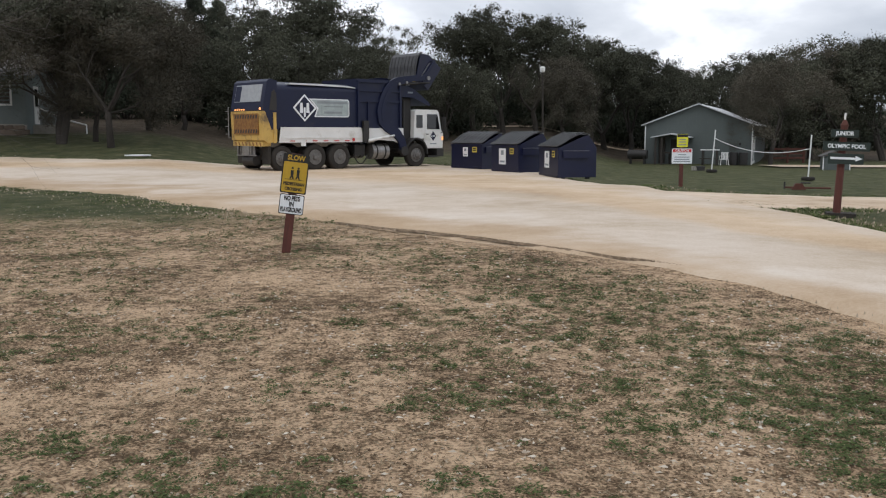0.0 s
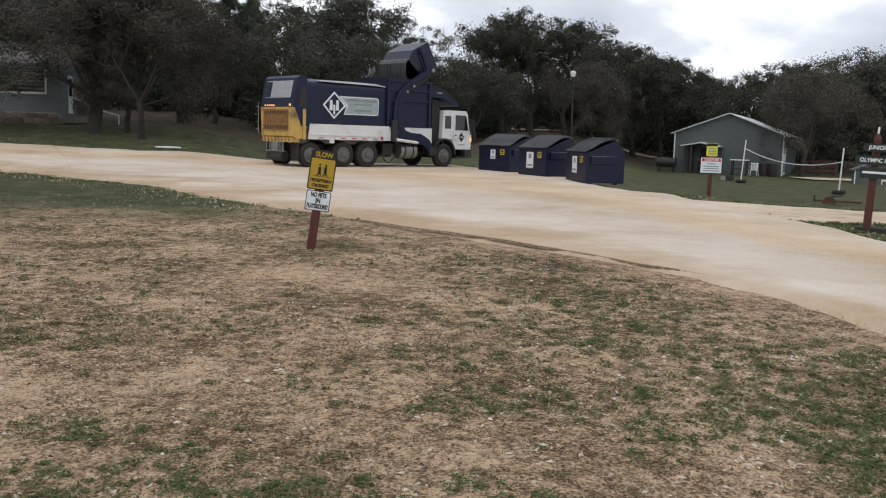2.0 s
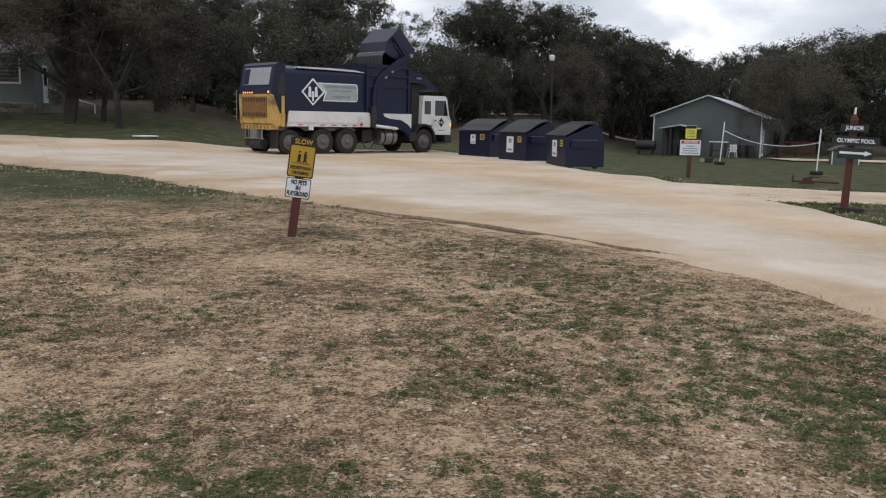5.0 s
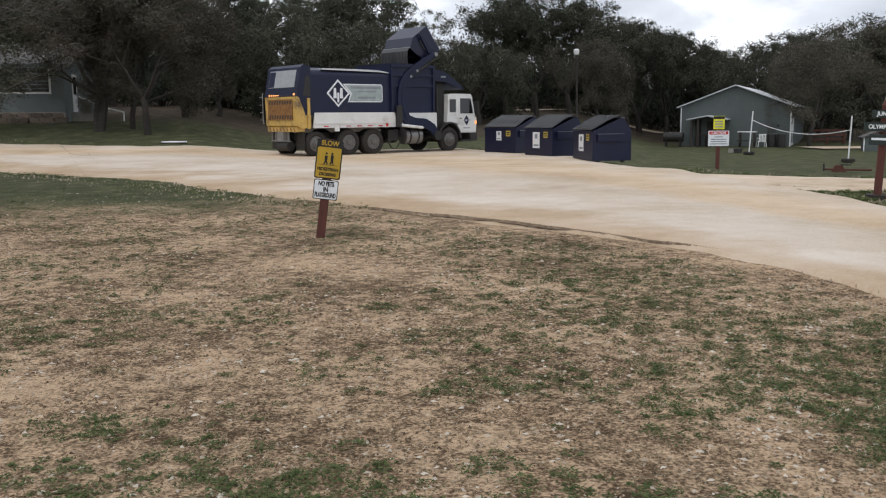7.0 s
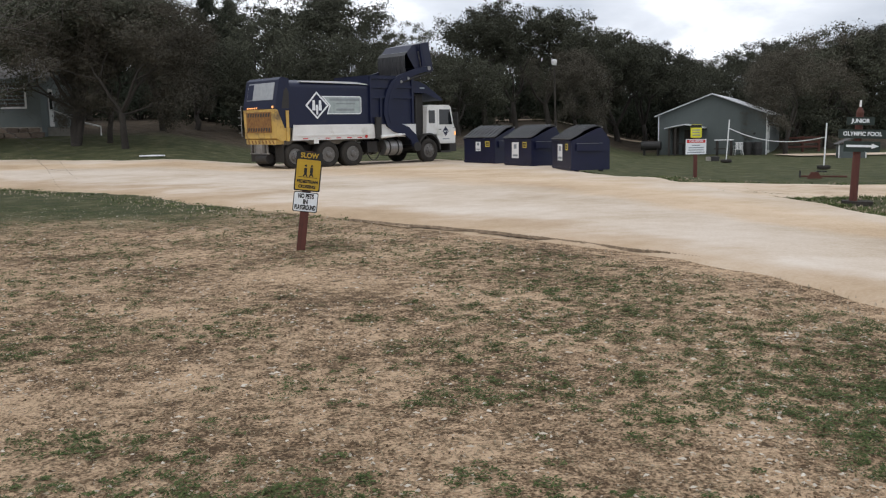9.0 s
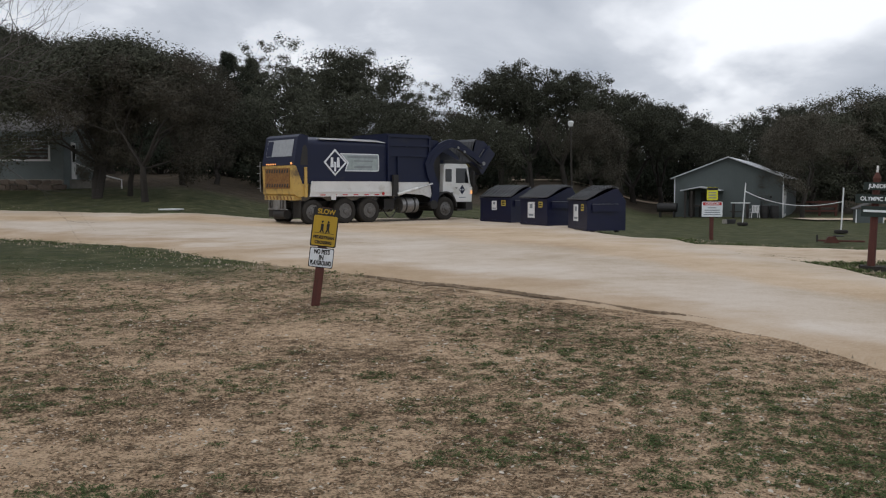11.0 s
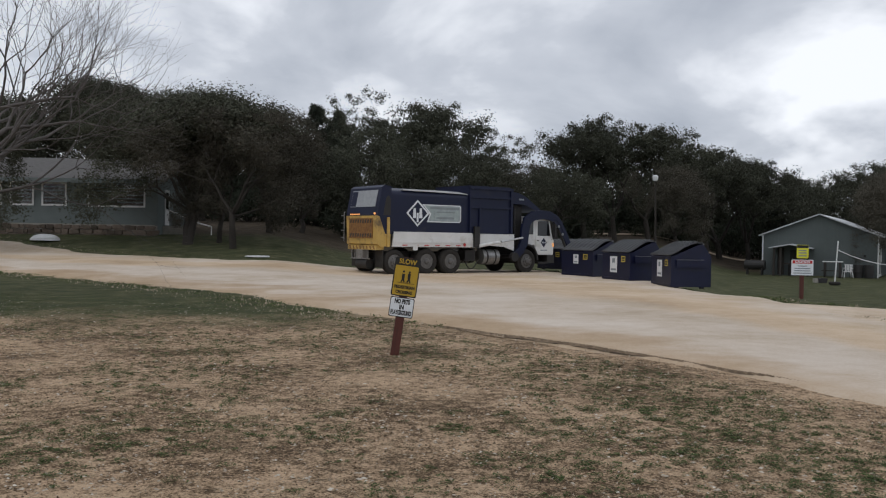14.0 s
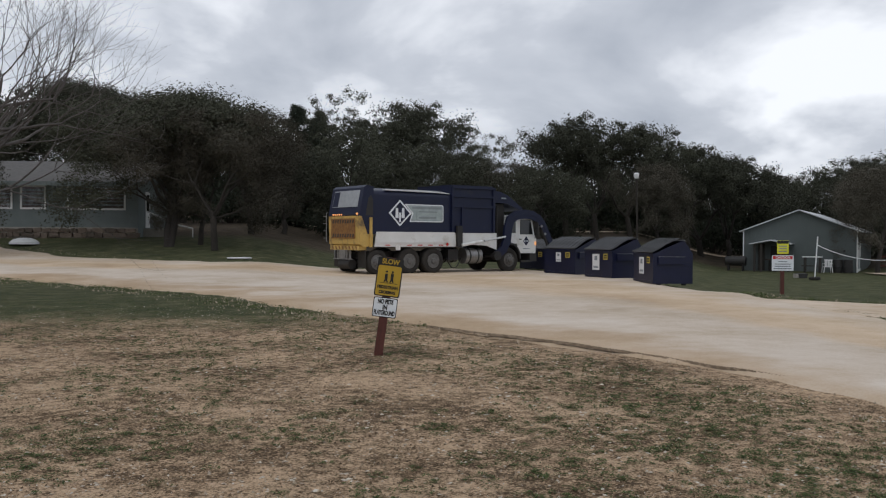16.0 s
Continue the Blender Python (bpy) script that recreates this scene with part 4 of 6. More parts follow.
def build_bin(m, label, sticker=0.3, group="row of dumpsters", k=1.0, pz=POCKET_Z):
    """Slant-top steel bin: x runs from the low label side to the tall back, origin at the middle of the low side's foot."""
    b = thing("dumpster", m, label, "dumpster", group)
    D, W, H, F, lx, lz = bin_size(k)
    # open-topped shell with thickness
    bm = bmesh.new()
    t = 0.03
    prism([(0, 0.06), (D, 0.06), (D, H - lz), (D - lx, H), (D - lx - t, H - 0.01), (D - t, H - lz - 0.01), (D - t, 0.10), (t, 0.10), (t, F), (0, F)], -W, W, bm)
    part("shell", bm, NAVY_BIN, b, "scuffed dark navy steel shell")
    for s in (-1, 1):
        a, c = sorted((s * (W - t), s * (W + 0.004)))
        part("side_wall", prism([(0.002, 0.062), (D - 0.002, 0.062), (D - 0.002, H - lz), (D - lx, H - 0.02), (D - lx - 0.12, H - 0.02), (0.002, F)], a, c), NAVY_BIN, b, bevel=0.008)
        a, c = sorted((s * (W + 0.006), s * (W + 0.085)))
        pk = box(0.16, D - 0.3, a, c, pz + 0.085, pz + 0.125)
        box(0.16, D - 0.3, a, c, pz - 0.125, pz - 0.085, pk)
        a2, c2 = sorted((s * (W + 0.065), s * (W + 0.085)))
        box(0.16, D - 0.3, a2, c2, pz - 0.086, pz + 0.086, pk)
        part("fork_pocket", pk, NAVY_BIN, b, "navy steel fork pocket", bevel=0.006)
        part("pocket_edge", box(0.16, D - 0.3, *sorted((s * (W + 0.02), s * (W + 0.09))), pz + 0.123, pz + 0.131), STEEL, b, "worn bright edge of the pocket")
        for x in (0.25, D - 0.25):
            part("skid", box(x - 0.06, x + 0.06, *sorted((s * (W - 0.25), s * (W - 0.1))), 0.0, 0.062), BLACK, b)
    part("rim_bar", box(-0.03, 0.05, -W - 0.02, W + 0.02, F - 0.06, F + 0.01), NAVY_BIN, b, bevel=0.01)
    part("rim_bar", box(-0.02, 0.0, -W, W, 0.10, 0.16), NAVY_BIN, b)
    part("hinge_rod", tube([(D - lx + 0.02, -W, H + 0.0), (D - lx + 0.02, W, H + 0.0)], 0.022, 8), STEEL, b)
    # printed notices on the low side
    y0, z1 = -0.08, F - 0.12
    n = part("notice", box(-0.006, -0.001, y0, y0 + sticker, z1 - sticker * 1.25, z1), PAPER, b, "white printed notice")
    part("illegible_line", box(-0.009, -0.005, y0 + sticker * 0.3, y0 + sticker * 0.7, z1 - sticker * 0.5, z1 - sticker * 0.15), GREYINK, n)
    part("illegible_line", box(-0.009, -0.005, y0 + sticker * 0.15, y0 + sticker * 0.85, z1 - sticker * 1.1, z1 - sticker * 0.95), GREYINK, n)
    w = part("warning_label", box(-0.006, -0.001, -0.62, -0.36, F - 0.32, F - 0.10), STICKY, b, "faded yellow warning label")
    part("illegible_line", box(-0.009, -0.005, -0.585, -0.395, F - 0.20, F - 0.14), INK, w)
    part("illegible_line", box(-0.009, -0.005, -0.585, -0.395, F - 0.28, F - 0.23), INK, w)
    return b


def lid_hinge(k):
    D, W, H, F, lx, lz = bin_size(k)
    return (D - lx + 0.02, 0, H + 0.02)


def build_lid(b, k=1.0):
    """Two-leaf ribbed plastic lid; its own origin lies on the hinge rod at the tall back."""
    D, W, H, F, lx, lz = bin_size(k)
    lid = new("lid")
    lid.parent = b
    lid["label"] = "ribbed grey-black plastic lid"
    lid.matrix_basis = pose(*lid_hinge(k))
    dz, D = F - H + 0.03, D - lx
    bow = [(0.0, 0.02), (-0.18 * D, 0.05), (-0.4 * D, dz * 0.25 + 0.07), (-0.62 * D, dz * 0.52 + 0.075), (-0.83 * D, dz * 0.80 + 0.04), (-D - 0.08, dz)]
    for y0, y1 in ((-W - 0.01, -0.01), (0.01, W + 0.01)):
        leaf = part("lid_leaf", strip(bow, y0, y1, 0.022), LIDGREY, lid)
        bm = bmesh.new()
        for q in range(4):
            y = y0 + (q + 0.5) * (y1 - y0) / 4
            strip([(x, z + 0.022) for x, z in bow[1:]], y - 0.03, y + 0.03, 0.03, bm)
        part("lid_rib", bm, LIDGREY, leaf)
    return lid


def bin_pose(x, y, turn):
    return pose(x, y, height(x, y) - 0.03, 0, 0, turn)


# low-side near corner, and the way the bin looks
def corner_pose(cx, cy, turn):
    a = radians(turn)
    # from the near corner to the middle of the low side
    return bin_pose(cx - BIN_W / 2 * math.sin(a), cy + BIN_W / 2 * math.cos(a), turn)


def build_bins():
    for (cx, cy, turn), st, lab in (((5.88, 36.6, 34), 0.30, "navy steel dumpster with small notice, closed ribbed lid"),
                                    ((6.71, 33.3, 22), 0.48, "navy steel dumpster between its neighbours, large white notice"),
                                    ((7.48, 30.3, 7), 0.46, "navy steel dumpster at the end of the row")):
        build_lid(build_bin(corner_pose(cx, cy, turn), lab, st))


# ---------------------------------------------------------------- the lift's motion
LIFTED, CARRY_Z = 0.90, 0.64
# seconds, angle of the arm's end, tilt of the forks
LIFT = [(0, 66.6, 52), (0.25, 77, 58), (0.5, 85, 64), (0.75, 88, 70), (1, 88.5, 78), (1.5, 90, 97), (2, 91.5, 117), (2.5, 92.3, 123), (3, 93, 126), (3.5, 93, 131),
        (4.2, 92.5, 133), (5.2, 92, 133), (6.3, 91.6, 128), (7, 91.5, 125), (7.6, 91.5, 121), (8.2, 90.5, 118), (8.8, 83, 107), (9.3, 70, 93), (9.8, 55, 77), (10.3, 41.5, 64),
        (10.6, 36.5, 59), (11, 32, 51), (11.5, 27, 43), (12, 22, 35), (12.5, 16, 27), (13, 10, 17), (13.5, 4, 8), (14, 0, 2), (14.3, -1.3, 0), (15, -1.3, 0), (16, -1.3, 0)]
# seconds, how far the lid has swung open on its hinge
LID = [(0, 0), (0.5, 1), (0.8, 10), (1.0, 30), (1.3, 75), (1.5, 87), (1.6, 85), (1.8, 70), (2.0, 50), (2.5, 56), (3, 59), (3.5, 64), (4.2, 66), (5.2, 66), (6.3, 61), (7, 58), (7.6, 54), (8.2, 51), (9.0, 33), (9.6, 10), (10.2, 1), (10.6, 0), (16, 0)]


def lift_at(t):
    ts = [r[0] for r in LIFT]
    return float(np.interp(t, ts, [r[1] for r in LIFT])), float(np.interp(t, ts, [r[2] for r in LIFT]))


def arm_pose(t):
    return pose(PIVOT[0], 0, PIVOT[1], 0, -lift_at(t)[0], 0)


def fork_pose(t):
    a, th = lift_at(t)
    return pose(ARM_R, 0, 0, 0, a - th, 0)


def carried_bin_pose(t):
    return TRUCK @ arm_pose(t) @ fork_pose(t) @ pose(1.08 - bin_size(LIFTED)[0], 0, -CARRY_Z)


def build_lifted_bin():
    b = build_bin(carried_bin_pose(0), "navy steel dumpster lifted and emptied by the truck", 0.3, "row of dumpsters", LIFTED, CARRY_Z)
    return b, build_lid(b, LIFTED)


# ---------------------------------------------------------------- signs
def upright(x, y, turn=0.0, lean_x=0.0, lean_y=0.0):
    return pose(x, y, height(x, y) - 0.02, lean_x, lean_y, turn)


FACE = pose(0, 0, 0, 90, 0, 0)


def board(name, x0, x1, z0, z1, y, material, parent, label="", thick=0.006, r=0.02):
    pts = []
    for cx, cz, a0 in ((x1 - r, z1 - r, 0), (x0 + r, z1 - r, 90), (x0 + r, z0 + r, 180), (x1 - r, z0 + r, 270)):
        for k in range(4):
            a = radians(a0 + 30 * k)
            pts.append((cx + r * math.cos(a), cz + r * math.sin(a)))
    return part(name, prism(pts, y - thick, y), material, parent, label)


def build_slow_sign():
    s = thing("warning_sign", upright(-0.66, 11.75, 4, 0, 7.5) @ pose(0.0, 0, 0.045), "leaning timber post with yellow slow sign and white pets notice", "sign")
    part("post", box(-0.055, 0.055, -0.045, 0.045, -0.1, 1.22), POST, s, "brown-red stained square timber post", bevel=0.006)
    b = board("slow_board", -0.165, 0.165, 0.715, 1.215, -0.047, INK, s, "black and yellow slow sign")
    board("yellow_field", -0.15, 0.15, 0.73, 1.115, -0.0535, SIGNYELLOW, b, thick=0.002)
    lettering("lettering", "SLOW", 0.088, SIGNYELLOW, b, pose(0, -0.055, 1.165, 90), 0.225)
    lettering("lettering", "PEDESTRIAN", 0.055, INK, b, pose(0, -0.057, 0.835, 90), 0.265)
    lettering("lettering", "CROSSING", 0.055, INK, b, pose(0, -0.057, 0.77, 90), 0.215)
    for dx, k in ((-0.035, 0.85), (0.04, 1.0)):
        bm = box(dx - 0.018, dx + 0.018, -0.0585, -0.0555, 0.945, 0.945 + 0.075 * k)
        prism([(dx - 0.03, 0.90), (dx - 0.012, 0.90), (dx + 0.012, 0.945), (dx - 0.012, 0.945)], -0.0585, -0.0555, bm)
        prism([(dx + 0.03, 0.90), (dx + 0.012, 0.90), (dx - 0.006, 0.945), (dx + 0.014, 0.945)], -0.0585, -0.0555, bm)
        prism([(dx, 1.03 * 1 - 0.01 + 0.0 * k), (dx + 0.017, 1.037), (dx, 1.056), (dx - 0.017, 1.037)], -0.0585, -0.0555, bm)
        part("symbol", bm, INK, b, "plain black walking symbol")
    part("ground_line", box(-0.12, 0.12, -0.0575, -0.0555, 0.888, 0.894), INK, b)
    w = board("notice_board", -0.156, 0.156, 0.447, 0.703, -0.046, INK, s, "white pets notice with black rim")
    board("white_field", -0.146, 0.146, 0.457, 0.693, -0.0525, SIGNWHITE, w, thick=0.0018)
    for z, txt, wd, h in ((0.648, "NO PETS", 0.20, 0.062), (0.575, "IN", 0.06, 0.062), (0.503, "PLAYGROUND", 0.268, 0.062)):
        lettering("lettering", txt, h * 1.3, INK, w, pose(0, -0.056, z, 90), wd, bold=0.004)


def build_caution_sign():
    s = thing("warning_sign", upright(10.05, 25.75, -6, 0, 0), "brown post with lime yellow sign above a white caution notice", "sign")
    part("post", box(-0.05, 0.05, -0.045, 0.045, -0.1, 1.5), POST, s, "brown-red timber post", bevel=0.006)
    b = board("slow_board", -0.16, 0.16, 1.14, 1.52, -0.047, SIGNLIME, s, "lime yellow sign with black head", r=0.02)
    part("black_head", box(-0.155, 0.155, -0.056, -0.053, 1.43, 1.51), INK, b)
    for z in (1.36, 1.29, 1.21):
        part("illegible_line", box(-0.11, 0.11, -0.056, -0.053, z - 0.016, z + 0.016), GREYINK, b)
    w = board("notice_board", -0.30, 0.30, 0.66, 1.10, -0.047, SIGNWHITE, s, "white caution notice with red head", r=0.02)
    part("red_head", box(-0.27, 0.27, -0.056, -0.053, 0.99, 1.08), REDINK, w)
    lettering("lettering", "CAUTION", 0.09, SIGNWHITE, w, pose(0, -0.0575, 1.035, 90), 0.40)
    for z, a in ((0.92, 0.12), (0.85, 0.22), (0.785, 0.22), (0.72, 0.25)):
        part("illegible_line", box(-a, a, -0.056, -0.053, z - 0.013, z + 0.013), GREYINK, w)


def build_pool_sign():
    s = thing("direction_sign", upright(9.12, 15.7, -24, 0, 2.0), "red-brown post with dark boards pointing to the pool", "sign")
    part("post", tube([(0, 0, 0.0), (0, 0, 1.6)], [0.07, 0.062], 14), POST, s, "red-brown round timber post")
    part("footing", box(-0.18, 0.32, -0.18, 0.2, -0.1, 0.07), BARK, s, "low dark footing block", bevel=0.04)
    part("finial", tube([(0, 0, 1.6), (0, 0, 1.66), (0, 0, 1.71), (0, 0, 1.76)], [0.06, 0.07, 0.05, 0.02], 12), ORANGERED, s, "rounded red finial")
    part("tip", tube([(0, 0, 1.76), (0, 0, 1.88)], 0.018, 8), FRAMEWHITE, s, "white tip")
    for x0, x1, z0, z1, txt, w in ((-0.22, 0.24, 1.44, 1.58, "JUNIOR", 0.31), (-0.34, 0.45, 1.20, 1.36, "OLYMPIC POOL", 0.64)):
        b = part("board", box(x0, x1, -0.11, -0.075, z0, z1), SIGNGREEN, s, "dark green painted board", bevel=0.006)
        lettering("lettering", txt, 0.10, SIGNWHITE, b, pose((x0 + x1) / 2, -0.1125, (z0 + z1) / 2, 90), w)
    b = part("board", box(-0.24, 0.36, -0.11, -0.075, 0.96, 1.15), SIGNGREEN, s, "dark board with a white arrow", bevel=0.006)
    part("arrow", prism([(-0.2, 1.045), (0.22, 1.045), (0.22, 1.015), (0.34, 1.065), (0.22, 1.115), (0.22, 1.085), (-0.2, 1.085)], -0.116, -0.1105), SIGNWHITE, b, "white painted arrow")


# ---------------------------------------------------------------- play lawn by the shed
def ground_pose(x, y, turn=0.0):
    return pose(x, y, height(x, y), 0, 0, turn)


def build_lawn_things():
    tops = []
    for x, y, lean, h in ((21.5, 50.4, 3.5, 2.43), (22.4, 41.2, 2.0, 2.15)):
        p = thing("net_pole", ground_pose(x, y), "white pole standing in a dark tyre base", "pole", "net poles")
        part("pole", tube([(0, 0, 0.05), (h * math.sin(radians(lean)), 0, h)], 0.035, 10), FRAMEWHITE, p, "white painted steel pole")
        part("base", lathe([(0, 0.22), (0.02, 0.30), (0.12, 0.31), (0.17, 0.26), (0.17, 0.1), (0.1, 0.07)], 22, axis="z"), RUBBER, p, "black tyre filled with soil")
        tops.append(Vector((x + h * math.sin(radians(lean)), y, height(x, y) + h)))
    a, b = tops[0] + Vector((0.02, 0, -0.5)), tops[1] + Vector((-0.05, 0, -0.65))
    pts = []
    for k in range(25):
        q = a.lerp(b, k / 24)
        pts.append((q.x, q.y, q.z - 0.45 * 4 * (k / 24) * (1 - k / 24)))
    tagged(part("net_rope", tube(pts, 0.022, 6), FRAMEWHITE), "slack white rolled net strung between poles", "rope")
    # seesaw-like red frame
    s = thing("ground_play_frame", ground_pose(12.2, 22.9, -20) @ Matrix.Diagonal((0.42, 0.42, 0.5, 1)), "low rusty red steel frame on the grass", "play equipment")
    part("beam", tube([(-0.9, 0, 0.12), (1.9, -0.1, 0.1)], 0.05, 8), ORANGERED, s)
    part("stand", prism([(-0.45, 0.0), (0.45, 0.0), (0.2, 0.34), (-0.2, 0.34)], -0.18, 0.18), ORANGERED, s, bevel=0.02)
    part("handle_post", tube([(-0.85, 0, 0.05), (-0.85, 0, 0.42)], 0.06, 8), BLACK, s)
    part("seat", box(0.1, 0.7, -0.15, 0.15, 0.34, 0.4), BLACK, s, bevel=0.02)
    # crate on the lawn
    c = thing("crate", ground_pose(21.7, 52.7, 10) @ Matrix.Diagonal((0.6, 0.7, 0.75, 1)), "dark plastic crate with pale end on the grass", "crate")
    part("tub", prism([(-0.4, 0.0), (0.4, 0.0), (0.48, 0.36), (-0.48, 0.36)], -0.3, 0.3), BLACK, c, bevel=0.03)
    part("end_board", box(-0.75, -0.42, -0.2, 0.2, 0.02, 0.34), CONCRETE, c, bevel=0.02)


def build_chair(x, y, turn):
    c = thing("garden_chair", ground_pose(x, y, turn), "white moulded plastic garden chair beside the shed", "chair")
    part("seat", box(-0.26, 0.26, -0.26, 0.26, 0.38, 0.42), FRAMEWHITE, c, bevel=0.012)
    for k in range(5):
        part("back_slat", box(-0.23 + 0.1 * k, -0.17 + 0.1 * k, 0.23, 0.27, 0.42, 0.86), FRAMEWHITE, c)
    part("back_rail", box(-0.26, 0.26, 0.22, 0.28, 0.84, 0.9), FRAMEWHITE, c, bevel=0.01)
    for sx in (-1, 1):
        part("armrest", box(sx * 0.27 - 0.03, sx * 0.27 + 0.03, -0.26, 0.26, 0.62, 0.65), FRAMEWHITE, c)
        for sy in (-1, 1):
            part("leg", tube([(sx * 0.24, sy * 0.24, 0.64 if sy < 0 else 0.42), (sx * 0.29, sy * 0.29, 0.0)], 0.025, 6), FRAMEWHITE, c)


def gable_roof(x0, x1, y0, y1, eave, ridge, over, thick):
    """Ridge along y."""
    xm = (x0 + x1) / 2
    sl = (ridge - eave) / (xm - x0)
    prof = [(x0 - over, eave - sl * over), (xm, ridge), (x1 + over, eave - sl * over), (x1 + over, eave - sl * over + thick), (xm, ridge + thick), (x0 - over, eave - sl * over + thick)]
    return prism(prof, y0 - over, y1 + over)


def build_shed():
    m = pose(26.22, 64.17, -0.72, 0, 0, -29)
    s = thing("shed", m, "grey-green metal-sided shed with pale metal gable roof", "shed")
    x0, x1, D = -3.77, 3.77, 17.0
    E, R = 2.85, 4.28
    part("wall", prism([(x0, -0.3), (x1, -0.3), (x1, E), ((x0 + x1) / 2, R), (x0, E)], 0, D), SHEDGREEN, s, "grey-green ribbed metal walls")
    bm = bmesh.new()
    for k in range(1, 29):
        x = x0 + (x1 - x0) * k / 29
        top = E + (R - E) * (1 - abs(x - (x0 + x1) / 2) / ((x1 - x0) / 2)) - 0.05
        box(x - 0.012, x + 0.012, -0.012, 0.002, -0.2, top, bm)
    part("wall_seam", bm, SHEDGREEN, s)
    part("roof", gable_roof(x0, x1, 0, D, E, R, 0.3, 0.07), ROOFWHITE, s, "pale metal sheet roof")
    for x in (x0 - 0.02, x1 + 0.02):
        part("corner_trim", box(x - 0.04, x + 0.04, -0.03, 0.06, -0.3, E - 0.05), FRAMEWHITE, s, "white corner trim")
    for k in range(2):
        dr = part("door", box(x1 + 0.002, x1 + 0.05, 0.5 + k * 1.5, 1.6 + k * 1.5, 0.0, 2.1), FRAMEWHITE, s, "white side door")
        part("door_panel", box(x1 + 0.05, x1 + 0.06, 0.65 + k * 1.5, 1.45 + k * 1.5, 0.2, 1.0), SIDING, dr)
    part("wall_lamp", box(2.9, 3.05, -0.08, -0.01, 1.35, 1.5), BLACK, s)
    # lean-to porch on two posts
    p = thing("porch", m @ pose(0, 0, 0), "small dark timber porch with pale roof on the shed wall", "porch")
    part("porch_roof", prism([(-3.1, 1.86), (-1.7, 2.12), (-0.3, 1.86), (-0.3, 1.93), (-1.7, 2.20), (-3.1, 1.93)], -1.8, 0.0), ROOFWHITE, p, "pale sheet roof")
    for x in (-2.75, -2.3, -0.5):
        part("post", box(x - 0.07, x + 0.07, -1.7, -1.56, -0.1, 1.9), DARKWOOD, p)
    part("wall_board", box(-2.75, -2.3, -0.06, -0.02, 0, 1.9), DARKWOOD, p)
    part("doorway", box(-1.9, -0.9, -0.05, -0.012, 0.0, 1.75), DARKWOOD, p, "dark doorway board")
    part("side_rail", box(-2.3, -0.5, -1.66, -1.6, 0.75, 0.85), DARKWOOD, p)
    part("barrel", tube([(-1.6, -1.0, -0.05), (-1.6, -1.0, 0.8)], 0.3, 16), BLACK, p, "dark barrel")
    b = thing("bench_table", m @ pose(1.15, -2.0, 0.0), "picnic table with pale top and dark legs", "table")
    part("tabletop", box(-0.65, 0.6, -0.35, 0.35, 1.0, 1.06), FRAMEWHITE, b, "pale plank top")
    for x in (-0.5, 0.45):
        part("leg", box(x - 0.06, x + 0.06, -0.3, 0.3, -0.05, 1.0), DARKWOOD, b)
    part("bench", box(-0.65, 0.6, -0.75, -0.5, 0.4, 0.46), DARKWOOD, b)
    for k, x in enumerate((2.65, 3.3)):
        g = thing("waste_barrel", m @ pose(x, -1.0, 0.0), "dark barrel standing by the shed", "barrel", "barrels by the shed")
        part("drum", lathe([(-0.05, 0.30), (0.3, 0.32), (0.35, 0.335), (0.4, 0.32), (0.8, 0.31), (0.85, 0.3)], 18, axis="z"), BLACK, g)
    g = thing("grill_cart", m @ pose(-4.0, -1.2, 0.0), "dark barbecue smoker standing by the shed", "barbecue")
    part("drum", tube([(-0.8, 0, 0.65), (0.6, 0, 0.65)], 0.34, 16), BLACK, g)
    for x in (-0.6, 0.4):
        part("leg", box(x - 0.05, x + 0.05, -0.25, 0.25, -0.1, 0.45), BLACK, g)
    t = thing("gas_tank", pose(30.7, 90.0, height(30.7, 90.0), 0, 0, 20), "white horizontal propane tank on the grass", "gas tank")
    part("tank", tube([(-1.0, 0, 0.75), (-0.9, 0, 0.75), (-0.7, 0, 0.75), (0.7, 0, 0.75), (0.9, 0, 0.75), (1.0, 0, 0.75)], [0.1, 0.38, 0.5, 0.5, 0.38, 0.1], 18), FRAMEWHITE, t)
    for x in (-0.5, 0.5):
        part("foot", box(x - 0.1, x + 0.1, -0.3, 0.3, -0.1, 0.4), CONCRETE, t)
    v = m @ Vector((2.05, -1.8, 0))
    build_chair(v.x, v.y, 170)


